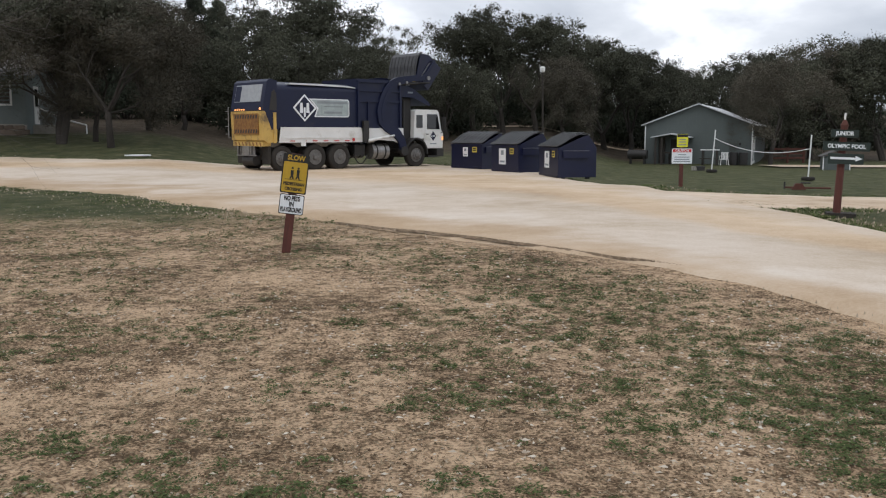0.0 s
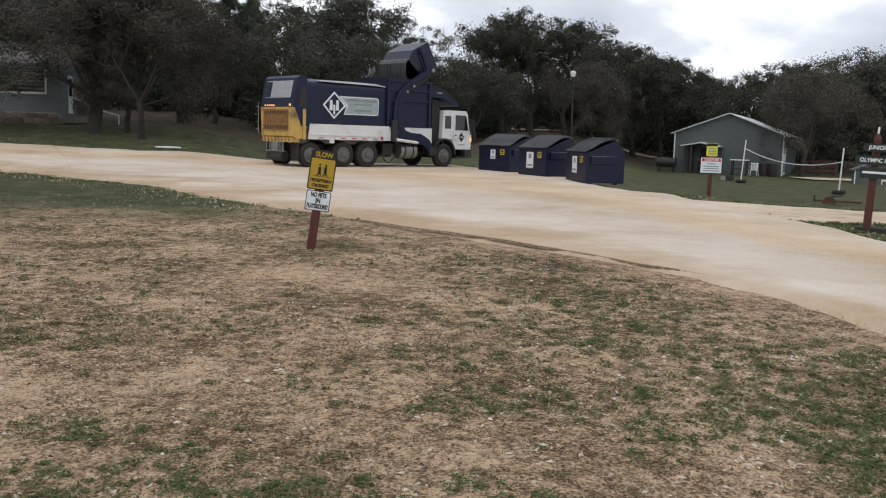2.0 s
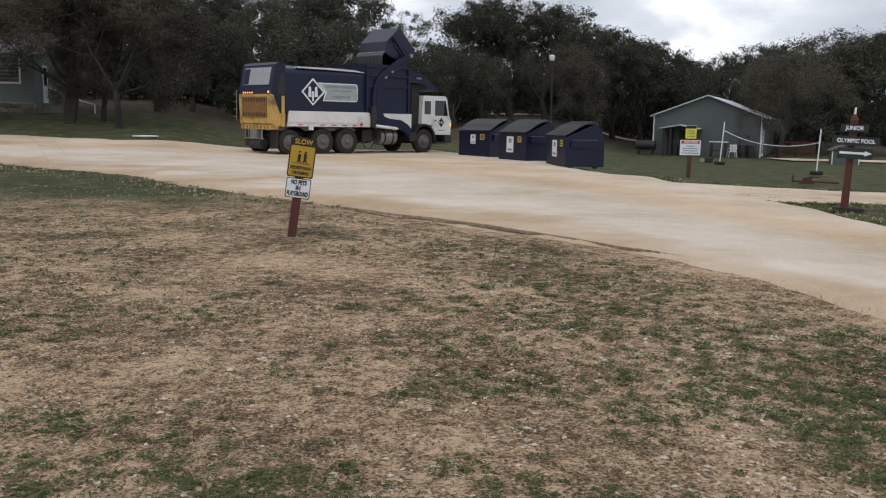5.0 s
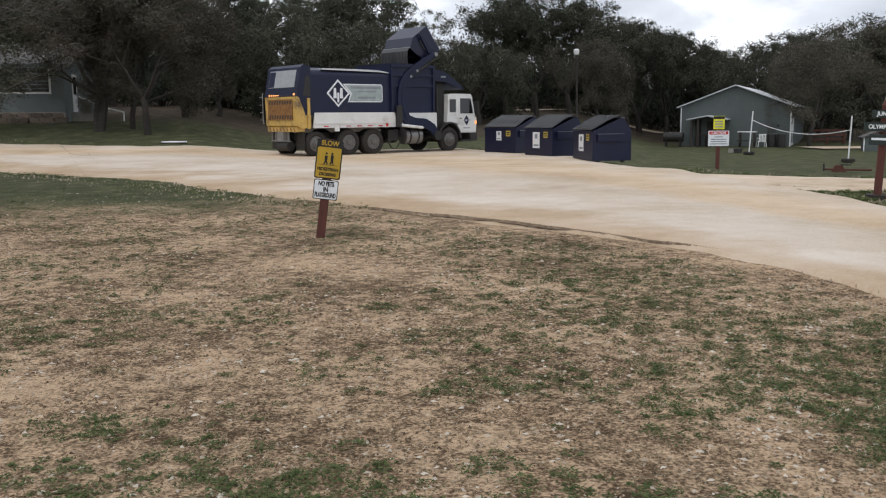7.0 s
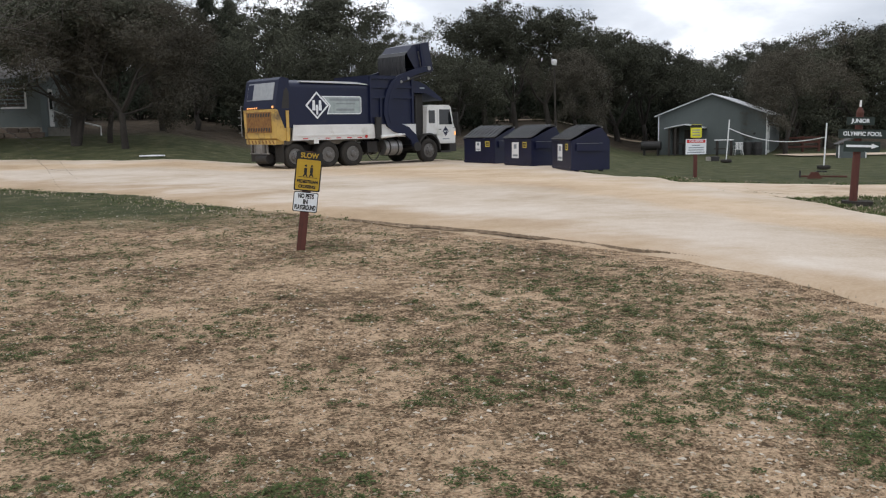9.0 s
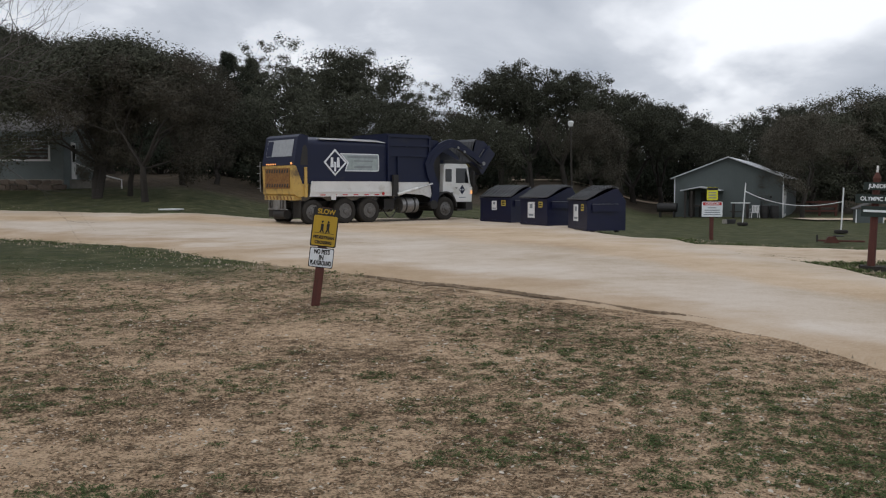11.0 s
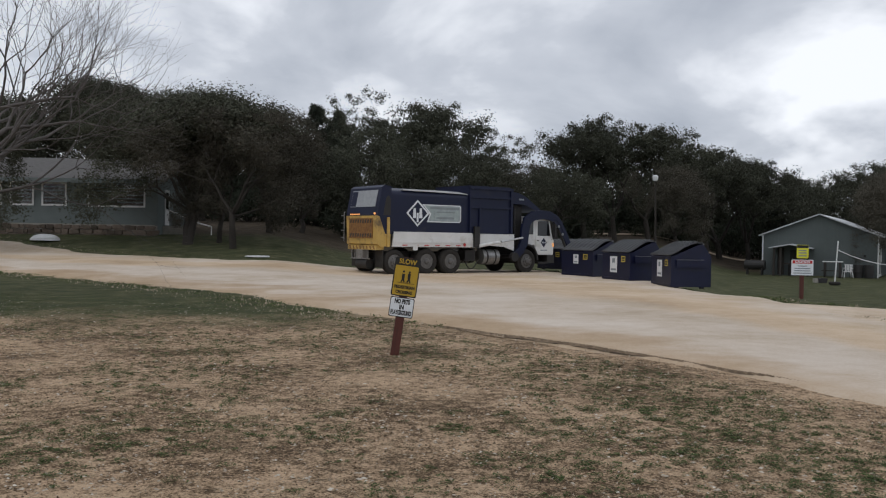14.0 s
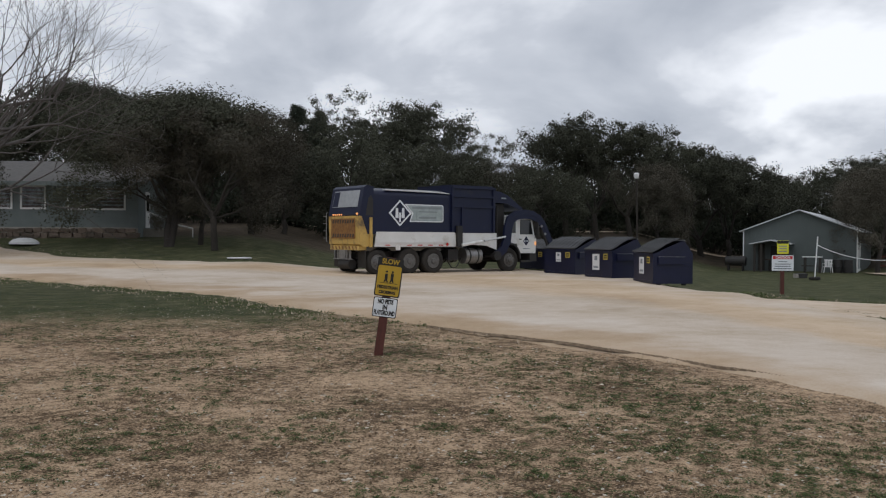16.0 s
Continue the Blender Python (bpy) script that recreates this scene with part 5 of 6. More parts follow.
def build_yard_edge():
    # rail fence round the pool yard
    f = thing("rail_fence", ground_pose(33.0, 66.3, -4), "rusty red timber rail fence beside the lawn", "fence")
    for k in range(3):
        part("post", box(1.25 * k - 0.07, 1.25 * k + 0.07, -0.07, 0.07, -0.2, 1.15), ORANGERED, f, bevel=0.01)
    for z in (0.35, 0.7, 1.03):
        part("rail", box(-0.1, 2.6, -0.1, -0.07, z - 0.07, z + 0.07), ORANGERED, f)
    h = thing("pump_house", ground_pose(30.85, 53.6, -20), "tiny grey-green pump house with white corner trim", "hut")
    part("wall", box(-0.75, 0.75, -0.6, 0.6, -0.1, 0.8), SHEDGREEN, h, "grey-green plank walls")
    part("roof", prism([(-0.9, 0.78), (0.0, 1.15), (0.9, 0.78), (0.9, 0.84), (0.0, 1.22), (-0.9, 0.84)], -0.75, 0.75), ROOFGREY, h, "grey gabled roof")
    for x in (-0.77, 0.77):
        part("corner_trim", box(x - 0.03, x + 0.03, -0.64, -0.58, -0.1, 0.8), FRAMEWHITE, h)
    n = 40
    verts, faces = [], []
    for i in range(n + 1):
        x = 29 + 40 * i / n
        for j, y in enumerate((56.5 - 0.18 * (x - 29), 60.5 - 0.18 * (x - 29))):
            y += 0.4 * noise.noise(Vector((x * 0.5, j * 5.0, 1)))
            verts.append((x, y, height(x, y) + 0.05))
    faces = [(2 * i, 2 * i + 2, 2 * i + 3, 2 * i + 1) for i in range(n)]
    me = bpy.data.meshes.new("road_far")
    me.from_pydata(verts, [], faces)
    me.materials.append(BRANCH)
    tagged(new("road_far", me), "distant pale gravel lane behind the lawn", "road", kind="structure")
    # lane in the wood behind the trees
    verts = []
    for i in range(61):
        x = -40 + 70 * i / 60
        for j, y in enumerate((80.0, 82.2)):
            y += 3.0 * math.sin(x * 0.05) + 0.3 * noise.noise(Vector((x * 0.4, j * 4.0, 6)))
            verts.append((x, y, height(x, y) + 0.07))
    me = bpy.data.meshes.new("road_wood")
    me.from_pydata(verts, [], [(2 * i, 2 * i + 2, 2 * i + 3, 2 * i + 1) for i in range(60)])
    me.materials.append(BRANCH)
    tagged(new("road_wood", me), "pale lane running through the wood", "road", kind="structure")


def build_lamp_post():
    x, y = 13.2, 58.0
    l = thing("lamp_post", ground_pose(x, y), "tall thin timber lamp post with white lantern", "lamp post")
    part("pole", tube([(0.1, 0, 0), (0, 0, 4.9)], [0.075, 0.055], 10), BARK, l, "grey timber pole")
    part("lantern", lathe([(4.75, 0.08), (4.8, 0.15), (5.05, 0.19), (5.12, 0.1)], 14, axis="z"), FRAMEWHITE, l, "white lantern")


# ---------------------------------------------------------------- house
def window(parent, x0, x1, z0, z1):
    f = part("window", box(x0, x1, -0.02, 0.03, z0, z1), CURTAIN, parent, "white-framed window with drawn curtain")
    fr = bmesh.new()
    for a in ((x0 - 0.09, x1 + 0.09, z1, z1 + 0.09), (x0 - 0.09, x1 + 0.09, z0 - 0.1, z0), (x0 - 0.09, x0, z0, z1), (x1, x1 + 0.09, z0, z1)):
        box(a[0], a[1], -0.07, 0.03, a[2], a[3], fr)
    part("window_frame", fr, FRAMEWHITE, f, "white timber frame")
    part("pane", box(x0, x1, -0.034, -0.028, z0, z1), GLASS, f)
    return f


def build_house():
    m = pose(-16.3, 51.0, 1.42, 0, 0, 3.0)
    h = thing("house", m, "low grey-green clapboard house with white windows", "house")
    L, D, E = 16.0, 7.0, 3.1
    part("wall", box(-L, 0, 0, D, 0.0, E), SIDING, h, "grey-green clapboard walls")
    # lap boards
    for k in range(12):
        z = 0.55 + 0.2 * k
        part("board", prism([(-0.028, z), (0.0, z), (0.0, z + 0.2), (-0.006, z + 0.2)], -L - 0.02, 0.02, axis="x"), SIDING, h)
        part("board", prism([(0.002, z), (0.028, z), (0.006, z + 0.2), (0.002, z + 0.2)], 0.0, D), SIDING, h)
    for x in (-4.6, -0.06):
        part("corner_board", box(x - 0.07, x + 0.07, -0.06, 0.0, 0.5, E), SIDING, h)
    window(h, -3.77, -0.77, 1.60, 2.85)
    window(h, -6.3, -5.1, 1.62, 2.75)
    window(h, -8.05, -6.9, 1.62, 2.8)
    window(h, -9.65, -8.65, 1.62, 2.8)
    window(h, -12.3, -10.8, 1.62, 2.8)
    # gable roof, ridge along x
    prof = [(-0.75, E - 0.22), (D / 2, E + 1.2), (D + 0.7, E - 0.22), (D + 0.7, E - 0.08), (D / 2, E + 1.36), (-0.75, E - 0.08)]
    part("roof", prism(prof, -L - 0.6, 0.6, axis="x"), ROOFGREY, h, "weathered grey shingle roof")
    part("fascia", box(-L - 0.6, 0.6, -0.79, -0.752, E - 0.3, E - 0.06), SIDING, h, "grey-green fascia board")
    for x in (0.0, -L):
        part("gable", prism([(0, E), (D, E), (D / 2, E + 1.18)], x - 0.1, x, axis="x"), SIDING, h)
    # side door with a small stoop and rail
    d = part("door", box(0.032, 0.07, 1.4, 2.3, 0.55, 2.6), FRAMEWHITE, h, "white side door with glass")
    part("pane", box(0.07, 0.076, 1.55, 2.15, 1.5, 2.45), DARKGLASS, d)
    part("stoop", box(0.0, 1.5, 1.1, 2.6, -0.3, 0.5), CONCRETE, h, "concrete stoop", bevel=0.03)
    part("stoop_rail", tube([(0.3, 0.9, 1.45), (1.9, 0.7, 0.75), (2.9, 0.5, 0.05 + 0.45), (2.9, 0.5, -0.4)], 0.045, 8), FRAMEWHITE, h, "white handrail")
    # stone plinth, stone by stone
    rnd = random.Random(4)
    base = part("plinth", box(-L, 0.0, -0.02, 0.0, -0.5, 0.54), CONCRETE, h, "mortar of the stone plinth")
    shapes = []
    for k in range(6):
        bm = box(-0.5, 0.5, -0.5, 0.5, -0.5, 0.5)
        bmesh.ops.bevel(bm, geom=bm.edges[:], offset=0.12, segments=1, affect="EDGES")
        for v in bm.verts:
            v.co += Vector((rnd.uniform(-0.08, 0.08), rnd.uniform(-0.08, 0.08), rnd.uniform(-0.08, 0.08)))
        me = bpy.data.meshes.new("stone")
        bm.to_mesh(me)
        bm.free()
        me.materials.append(STONE)
        shapes.append(me)
    for row in range(4):
        x = -10.5 + rnd.uniform(0, 0.5)
        while x < -0.15:
            w = rnd.uniform(0.2, 0.75)
            o = new("stone", rnd.choice(shapes))
            o.parent = base
            o.matrix_basis = Matrix.LocRotScale((x + w / 2, -0.07, -0.42 + 0.26 * row), Euler((0, rnd.uniform(-0.12, 0.12), 0)), (w, rnd.uniform(0.12, 0.24), rnd.uniform(0.2, 0.29)))
            x += w + 0.02


# ---------------------------------------------------------------- trees
def grow(bm, tips, p, d, r, length, depth, rnd, spread=0.6, lift=0.12, seg=5, droop=0.0, crook=0.22):
    """One limb as a bent tapering tube, then its forks."""
    pts, rad = [p], [r]
    n = 4 if depth > 1 else 3
    for k in range(n):
        d = (d + Vector((rnd.uniform(-1, 1), rnd.uniform(-1, 1), rnd.uniform(-0.7, 0.9))) * crook + Vector((0, 0, lift - droop * depth))).normalized()
        p = p + d * length / n
        pts.append(p)
        rad.append(r * (1 - 0.38 * (k + 1) / n))
    tube(pts, rad, seg, bm, cap=depth == 0)
    if depth == 0:
        tips.append((p, d))
        return
    if depth <= 2:
        tips.append((pts[2], d))
    kids = 2 if rnd.random() < 0.45 else 3
    for k in range(kids):
        a = 2 * math.pi * (k + rnd.uniform(-0.3, 0.3)) / kids
        side = d.orthogonal().normalized()
        out = (Matrix.Rotation(a, 3, d) @ side)
        nd = (d * (1 - spread * 0.5) + out * spread * rnd.uniform(0.8, 1.3)).normalized()
        grow(bm, tips, p, nd, rad[-1] * (0.86 if k == 0 else 0.68), length * rnd.uniform(0.66, 0.85), depth - 1, rnd, spread, lift, max(seg - 1, 3), droop, crook)


def leaves(tips, rnd, per, size, ball, flat=0.75):
    """Loose sprays of small pointed leaf blades round the limb tips."""
    verts, faces = [], []
    for p, d in tips:
        br = ball * rnd.uniform(0.55, 1.2)
        for k in range(int(per * rnd.uniform(0.5, 1.35))):
            v = Vector((rnd.gauss(0, 1), rnd.gauss(0, 1), rnd.gauss(0, 1) * flat))
            if v.length > 1.9:
                v *= 1.9 / v.length * rnd.random()
            c = p + v * br * 0.5
            face = v.normalized() * 0.8 + Vector((rnd.uniform(-1, 1), rnd.uniform(-1, 1), rnd.uniform(-0.6, 1.3))) * 0.75
            face = face.normalized() if face.length > 0.01 else Vector((0, 0, 1))
            a = Matrix.Rotation(rnd.uniform(0, 6.283), 3, face) @ face.orthogonal().normalized()
            b = a.cross(face)
            s = size * rnd.uniform(0.6, 1.4)
            i = len(verts)
            verts += [c - a * s - b * s * 0.55, c - a * s * 0.7 + b * s * 0.75, c + a * s]
            faces.append((i, i + 1, i + 2))
    me = bpy.data.meshes.new("crown")
    me.from_pydata([tuple(v) for v in verts], [], faces)
    return me


def oak(m, seed, label, trunk=0.28, first=2.0, length=2.6, depth=4, per=60, size=0.13, ball=0.85, leaf=None, lean=0.15, stems=1, spread=0.62, lift=0.1, low=()):
    rnd = random.Random(seed)
    t = thing("oak_tree", m, label, "tree")
    bm, tips = bmesh.new(), []
    for k in range(stems):
        a = 2 * math.pi * k / stems + rnd.uniform(0, 6)
        d = Vector((math.cos(a) * (lean if stems == 1 else 0.45), math.sin(a) * (lean if stems == 1 else 0.45), 1)).normalized()
        base = Vector((math.cos(a) * 0.2 * (stems > 1), math.sin(a) * 0.2 * (stems > 1), -0.3))
        mid = base + d * first * 0.5 + Vector((rnd.uniform(-0.15, 0.15), rnd.uniform(-0.15, 0.15), 0))
        top = base + d * first
        tube([base, base + d * 0.35, mid, top], [trunk * 1.5, trunk * 1.1, trunk, trunk * 0.85], 9, bm)
        for j in range(3):
            b = 2 * math.pi * (j + rnd.uniform(-0.25, 0.25)) / 3 + a
            nd = (d * 0.75 + Vector((math.cos(b), math.sin(b), 0.25)) * 0.75).normalized()
            grow(bm, tips, top - d * 0.15, nd, trunk * 0.62, length * rnd.uniform(0.85, 1.15), depth - 1, rnd, spread, lift)
    for ang, rise, reach in low:
        b = radians(ang)
        grow(bm, tips, top - d * 0.25, Vector((math.cos(b), math.sin(b), rise)).normalized(), trunk * 0.45, reach, 3, rnd, 0.5, 0.02)
    part("trunk", bm, BARK, t, "dark rough bark trunk and limbs", smooth=True)
    me = leaves(tips, rnd, per, size, ball)
    me.materials.append(leaf or LEAF)
    c = new("crown", me)
    c.parent = t
    return t


def cedar(m, seed, h=11.0):
    rnd = random.Random(seed)
    t = thing("cedar_tree", m, "dense dark green cedar standing among the oaks", "tree")
    bm, tips = bmesh.new(), []
    tube([(0, 0, -0.3), (0.1, 0, h * 0.5), (0, 0.1, h * 0.97)], [0.24, 0.16, 0.03], 8, bm)
    for k in range(150):
        z = h * (0.12 + 0.86 * k / 150)
        a = rnd.uniform(0, 6.28)
        r = (h * 0.30) * (1 - (z / h) ** 1.6) * rnd.uniform(0.6, 1.1) + 0.25
        q = Vector((math.cos(a) * r, math.sin(a) * r, z + r * 0.35))
        tube([(0, 0, z), q], [0.035, 0.01], 4, bm)
        for f in (0.45, 0.75, 1.0):
            tips.append((Vector((0, 0, z)).lerp(q, f), Vector((0, 0, 1))))
    part("trunk", bm, BARK, t, "thin dark trunk")
    me = leaves(tips, rnd, 70, 0.075, 0.5, 1.1)
    me.materials.append(CEDARLEAF)
    c = new("crown", me)
    c.parent = t
    return t


def bare_tree():
    rnd = random.Random(21)
    x, y = -12.2, 21.5
    t = thing("bare_tree", ground_pose(x, y), "leafless grey-barked tree with fine drooping twigs", "tree")
    tips = []
    part("trunk", tube([(0, 0, -0.3), (0.05, 0, 1.4), (0.15, 0, 3.2)], [0.30, 0.22, 0.14], 10), GREYBARK, t, "grey rough bark trunk", smooth=True)
    for j in range(6):
        a = radians(-60 + 38 * j)
        nd = Vector((math.cos(a), math.sin(a), 0.45 + 0.35 * (j % 3))).normalized()
        bm = bmesh.new()
        grow(bm, tips, Vector((0.13, 0, 2.2 + 0.1 * j)), nd, 0.09, 2.3, 5, rnd, 0.5, 0.02, 6, 0.0, 0.31)
        part("bough", bm, GREYBARK, t, smooth=True)
    # long low boughs that hang across the view of the house
    for j in range(6):
        a = radians(-15 + 10 * j)
        nd = Vector((math.cos(a), math.sin(a), 0.42 + 0.05 * (j % 4))).normalized()
        bm = bmesh.new()
        grow(bm, tips, Vector((0.12, 0, 2.1 + 0.1 * j)), nd, 0.06, 2.2, 4, rnd, 0.4, 0.045, 5, 0.0, 0.25)
        part("bough", bm, GREYBARK, t, smooth=True)


def spot(px, dist):
    """A place at that distance ahead, px the tangent of its bearing in thousandths."""
    return px / 1000.0 * dist, dist


def tall(t):
    """How high a tree stands over its foot."""
    return max(v.co.z for o in t.children for v in o.data.vertices)


def shrub(m, seed):
    rnd = random.Random(seed)
    t = thing("shrub", m, "dense dark evergreen undergrowth in the wood", "shrub", "undergrowth")
    bm, tips = bmesh.new(), []
    for k in range(26):
        a, r = rnd.uniform(0, 6.28), rnd.uniform(0.3, 2.4)
        q = Vector((math.cos(a) * r, math.sin(a) * r * 0.8, rnd.uniform(0.5, 2.9) * (1 - r / 4)))
        tube([(q.x * 0.2, q.y * 0.2, -0.2), q * 0.6, q], [0.05, 0.03, 0.012], 4, bm)
        tips.append((q, Vector((0, 0, 1))))
        tips.append((q * 0.7, Vector((0, 0, 1))))
    part("trunk", bm, BARK, t, "many thin dark stems")
    me = leaves(tips, rnd, 100, 0.085, 0.95)
    me.materials.append(CEDARLEAF)
    c = new("crown", me)
    c.parent = t
    return t


def build_trees():
    kinds = [oak(ground_pose(-13.6, 47.0, 0), 3, "wide dark live oak with two leaning trunks beside the house", 0.125, 2.2, 1.7, 5, 185, 0.044, 0.8, stems=2, lift=0.13,
                 low=((180, 0.62, 1.55), (194, 0.5, 1.5))),
             oak(ground_pose(-10.86, 46.05, 60), 5, "dark live oak with a single straight trunk", 0.165, 2.3, 1.9, 5, 190, 0.046, 0.84, BROWNLEAF, lift=0.07,
                 low=((330, 0.3, 1.4), (60, 0.3, 1.4))),
             oak(ground_pose(*spot(-20, 74)), 8, "tall open live oak in the wood behind", 0.22, 2.4, 2.5, 5, 135, 0.069, 0.80),
             oak(ground_pose(*spot(185, 70), 40), 13, "tall airy live oak with gaps in its crown", 0.20, 2.6, 2.6, 5, 95, 0.062, 0.58),
             oak(ground_pose(*spot(300, 80), 10), 17, "spreading live oak behind the shed", 0.24, 1.6, 2.4, 5, 135, 0.072, 0.92, lift=0.02)]
    cd = cedar(ground_pose(*spot(-146, 76)), 2, 12.0)
    kinds.append(cd)
    high = [tall(t) for t in kinds]

    def resize(t, k, d, top):
        """Stand the crown's top at that slope (in thousandths) over eye level, seen from the lawn."""
        x, y = t.location.x, t.location.y
        s = (1.5 + 1.06 * top / 1000.0 * d - height(x, y)) / high[k]
        t.scale = (s, s, s)

    for k, top in enumerate((167, 137, 142, 138, 102, 138)):
        resize(kinds[k], k, kinds[k].location.y, top)
    kinds[0].scale.x *= 1.3
    kinds[1].scale.x *= 1.2
    # bearing, distance, kind, top of the crown, turn
    front = [(-480, 62, 0, 150, 80), (-405, 64, 4, 160, 30), (-345, 66, 0, 165, 140), (-196, 56, 1, 135, 10), (-160, 62, 4, 108, 300), (-122, 76, 5, 132, 90), (-86, 72, 3, 153, 200),
             (-50, 66, 4, 118, 60), (25, 64, 4, 102, 120), (56, 72, 3, 122, 60), (84, 68, 1, 84, 250), (120, 64, 4, 88, 300), (152, 70, 2, 128, 150), (222, 70, 2, 122, 100), (-100, 80, 4, 122, 45), (180, 80, 4, 92, 30)]
    back = [(254, 64, 1, 82, 310), (284, 74, 2, 100, 20), (330, 78, 2, 88, 0), (365, 84, 4, 76, 260), (392, 92, 2, 70, 200), (432, 90, 4, 78, 90), (472, 88, 2, 88, 20),
            (508, 80, 4, 94, 100), (545, 74, 1, 100, 0), (585, 70, 4, 108, 50), (640, 70, 0, 115, 10), (496, 61.7, 1, 84, 150), (-252, 48.3, 1, 118, 200), (-548, 44, 0, 165, 150), (-560, 66, 2, 160, 10), (-640, 64, 4, 160, 190), (-270, 70, 4, 140, 40)]
    for b, d, k, top, turn in front + back:
        x, y = spot(b, d)
        t = copy_thing(kinds[k], ground_pose(x, y, turn))
        resize(t, k, d, top)
    line = [(-520, 150), (-300, 138), (-200, 115), (-80, 118), (40, 84), (130, 74), (200, 88), (300, 76), (400, 52), (500, 74), (620, 90)]
    for i in range(20):
        b = -560 + 62 * i
        x, y = spot(b, 86 + 7 * (i % 4))
        k = (2, 4, 2, 5, 1)[i % 5]
        t = copy_thing(kinds[k], ground_pose(x, y, 67 * i))
        resize(t, k, y, float(np.interp(b, [q[0] for q in line], [q[1] for q in line])) - 10 * (i % 3))
    # low boughs and undergrowth close the wood between the trunks
    sh = shrub(ground_pose(*spot(-300, 80)), 6)
    for i in range(38):
        x, y = spot(-545 + 26 * i, 84 + 5 * ((i * 7) % 5))
        t = copy_thing(sh, ground_pose(x, y, 50 * i))
        g = 0.9 + 0.12 * (i * 5 % 4)
        t.scale = (g * 1.15, g, g * 1.6)
    for i in range(14):
        x, y = spot(-330 + 37 * i, 70 + 3 * (i % 3))
        t = copy_thing(sh, ground_pose(x, y, 80 * i))
        t.scale = (1.1, 1.1, 1.0 + 0.1 * (i % 3))
    for i in range(16):
        x, y = spot(-340 + 45 * i, 94 + 4 * (i % 3))
        t = copy_thing(sh, ground_pose(x, y, 110 * i))
        t.scale = (1.9, 1.7, 2.0 + 0.25 * (i % 4))
    for i in range(13):
        if i in (2, 3, 4):
            continue
        x, y = spot(240 + 31 * i, 86 + 4 * (i % 3))
        t = copy_thing(sh, ground_pose(x, y, 70 * i))
        t.scale = (1.6, 1.4, 1.7 + 0.2 * (i % 3))
    bare_tree()


# ---------------------------------------------------------------- lawn cover
def build_cover():
    rnd = random.Random(11)
    gv, gf = [], []
    dv, df = [], []
    sv, sf = [], []
    lv, lf = [], []

    def blades(v, f, x, y, z, n, h, r, wide=1.0):
        for k in range(n):
            a = rnd.uniform(0, 6.283)
            q = rnd.uniform(0, r)
            bx, by = x + q * math.cos(a), y + q * math.sin(a)
            hh = h * rnd.uniform(0.5, 1.2)
            ox, oy = math.cos(a) * hh * rnd.uniform(0.2, 1.0), math.sin(a) * hh * rnd.uniform(0.2, 1.0)
            w = (0.005 + 0.010 * rnd.random()) * wide
            px, py = -math.sin(a) * w, math.cos(a) * w
            i = len(v)
            v.extend([(bx - px, by - py, z), (bx + px, by + py, z), (bx + ox + px * 0.6, by + oy + py * 0.6, z + hh * 0.8), (bx + ox * 1.3 - px * 0.3, by + oy * 1.3 - py * 0.3, z + hh)])
            f.append((i, i + 1, i + 2, i + 3))

    knots = {}

    def knot(i, j):
        """The sheet's height at a knot of its 0.8 m net."""
        if (i, j) not in knots:
            x, y = -30 + 0.8 * i, 0.8 * j
            knots[i, j] = height(x, y) - 0.03 + 0.045 * (noise.noise(Vector((x * 0.25, y * 0.25, 3))) + 0.5 * noise.noise(Vector((x * 0.8, y * 0.8, 1))))
        return knots[i, j]

    def lawn_z(x, y):
        u, v = (x + 30) / 0.8, y / 0.8
        i, j = math.floor(u), math.floor(v)
        u, v = u - i, v - j
        return (knot(i, j) * (1 - u) + knot(i + 1, j) * u) * (1 - v) + (knot(i, j + 1) * (1 - u) + knot(i + 1, j + 1) * u) * v

    def leafy_mat(x, y, r, count, leaf):
        """A low mat of small leaves, denser and a little higher in its middle."""
        sx, turn = rnd.uniform(0.6, 1.0), rnd.uniform(0, 6.283)
        ct, st = math.cos(turn), math.sin(turn)
        lobes = [(rnd.uniform(-0.6, 0.6), rnd.uniform(-0.6, 0.6), rnd.uniform(0.35, 0.7)) for k in range(4)]
        for k in range(count):
            ox, oy, lr = lobes[k % 4]
            q, a = math.sqrt(rnd.random()) * lr, rnd.uniform(0, 6.283)
            u, w = (ox + q * math.cos(a)) * r, (oy + q * math.sin(a)) * r * sx
            px, py = x + ct * u - st * w, y + st * u + ct * w
            z = lawn_z(px, py) + 0.003 + rnd.random() * 0.30 * r * max(0.2, 1 - math.hypot(u, w) / r)
            e, l = rnd.uniform(0, 6.283), leaf * rnd.uniform(0.6, 1.4)
            c1, s1, tip = math.cos(e) * l, math.sin(e) * l, rnd.uniform(-0.2, 0.8) * l
            i = len(gv)
            gv.extend([(px - c1, py - s1, z), (px - s1 * 0.5, py + c1 * 0.5, z + tip * 0.6), (px + c1, py + s1, z + tip), (px + s1 * 0.5, py - c1 * 0.5, z + tip * 0.3)])
            gf.append((i, i + 1, i + 2, i + 3))

    def turf(x, y):
        """How well the turf holds: along the lane, on the bend, and in scattered patches."""
        g = 0.8 * noise.noise(Vector((x * 0.5, y * 0.5, 0))) + 0.55 * noise.noise(Vector((x * 1.7, y * 1.7, 4))) + 0.35 * noise.noise(Vector((x * 5, y * 5, 7)))
        edge = max(0.0, 1 - abs(near_x(y) - x - 1.4) / 1.6)
        bend = smooth01(12, 16, y) * smooth01(0.5, -2.5, x)
        return g + 0.95 * edge + 0.15 * smooth01(8, 14, y) + 0.35 * bend

    # mats of weed
    n = 0
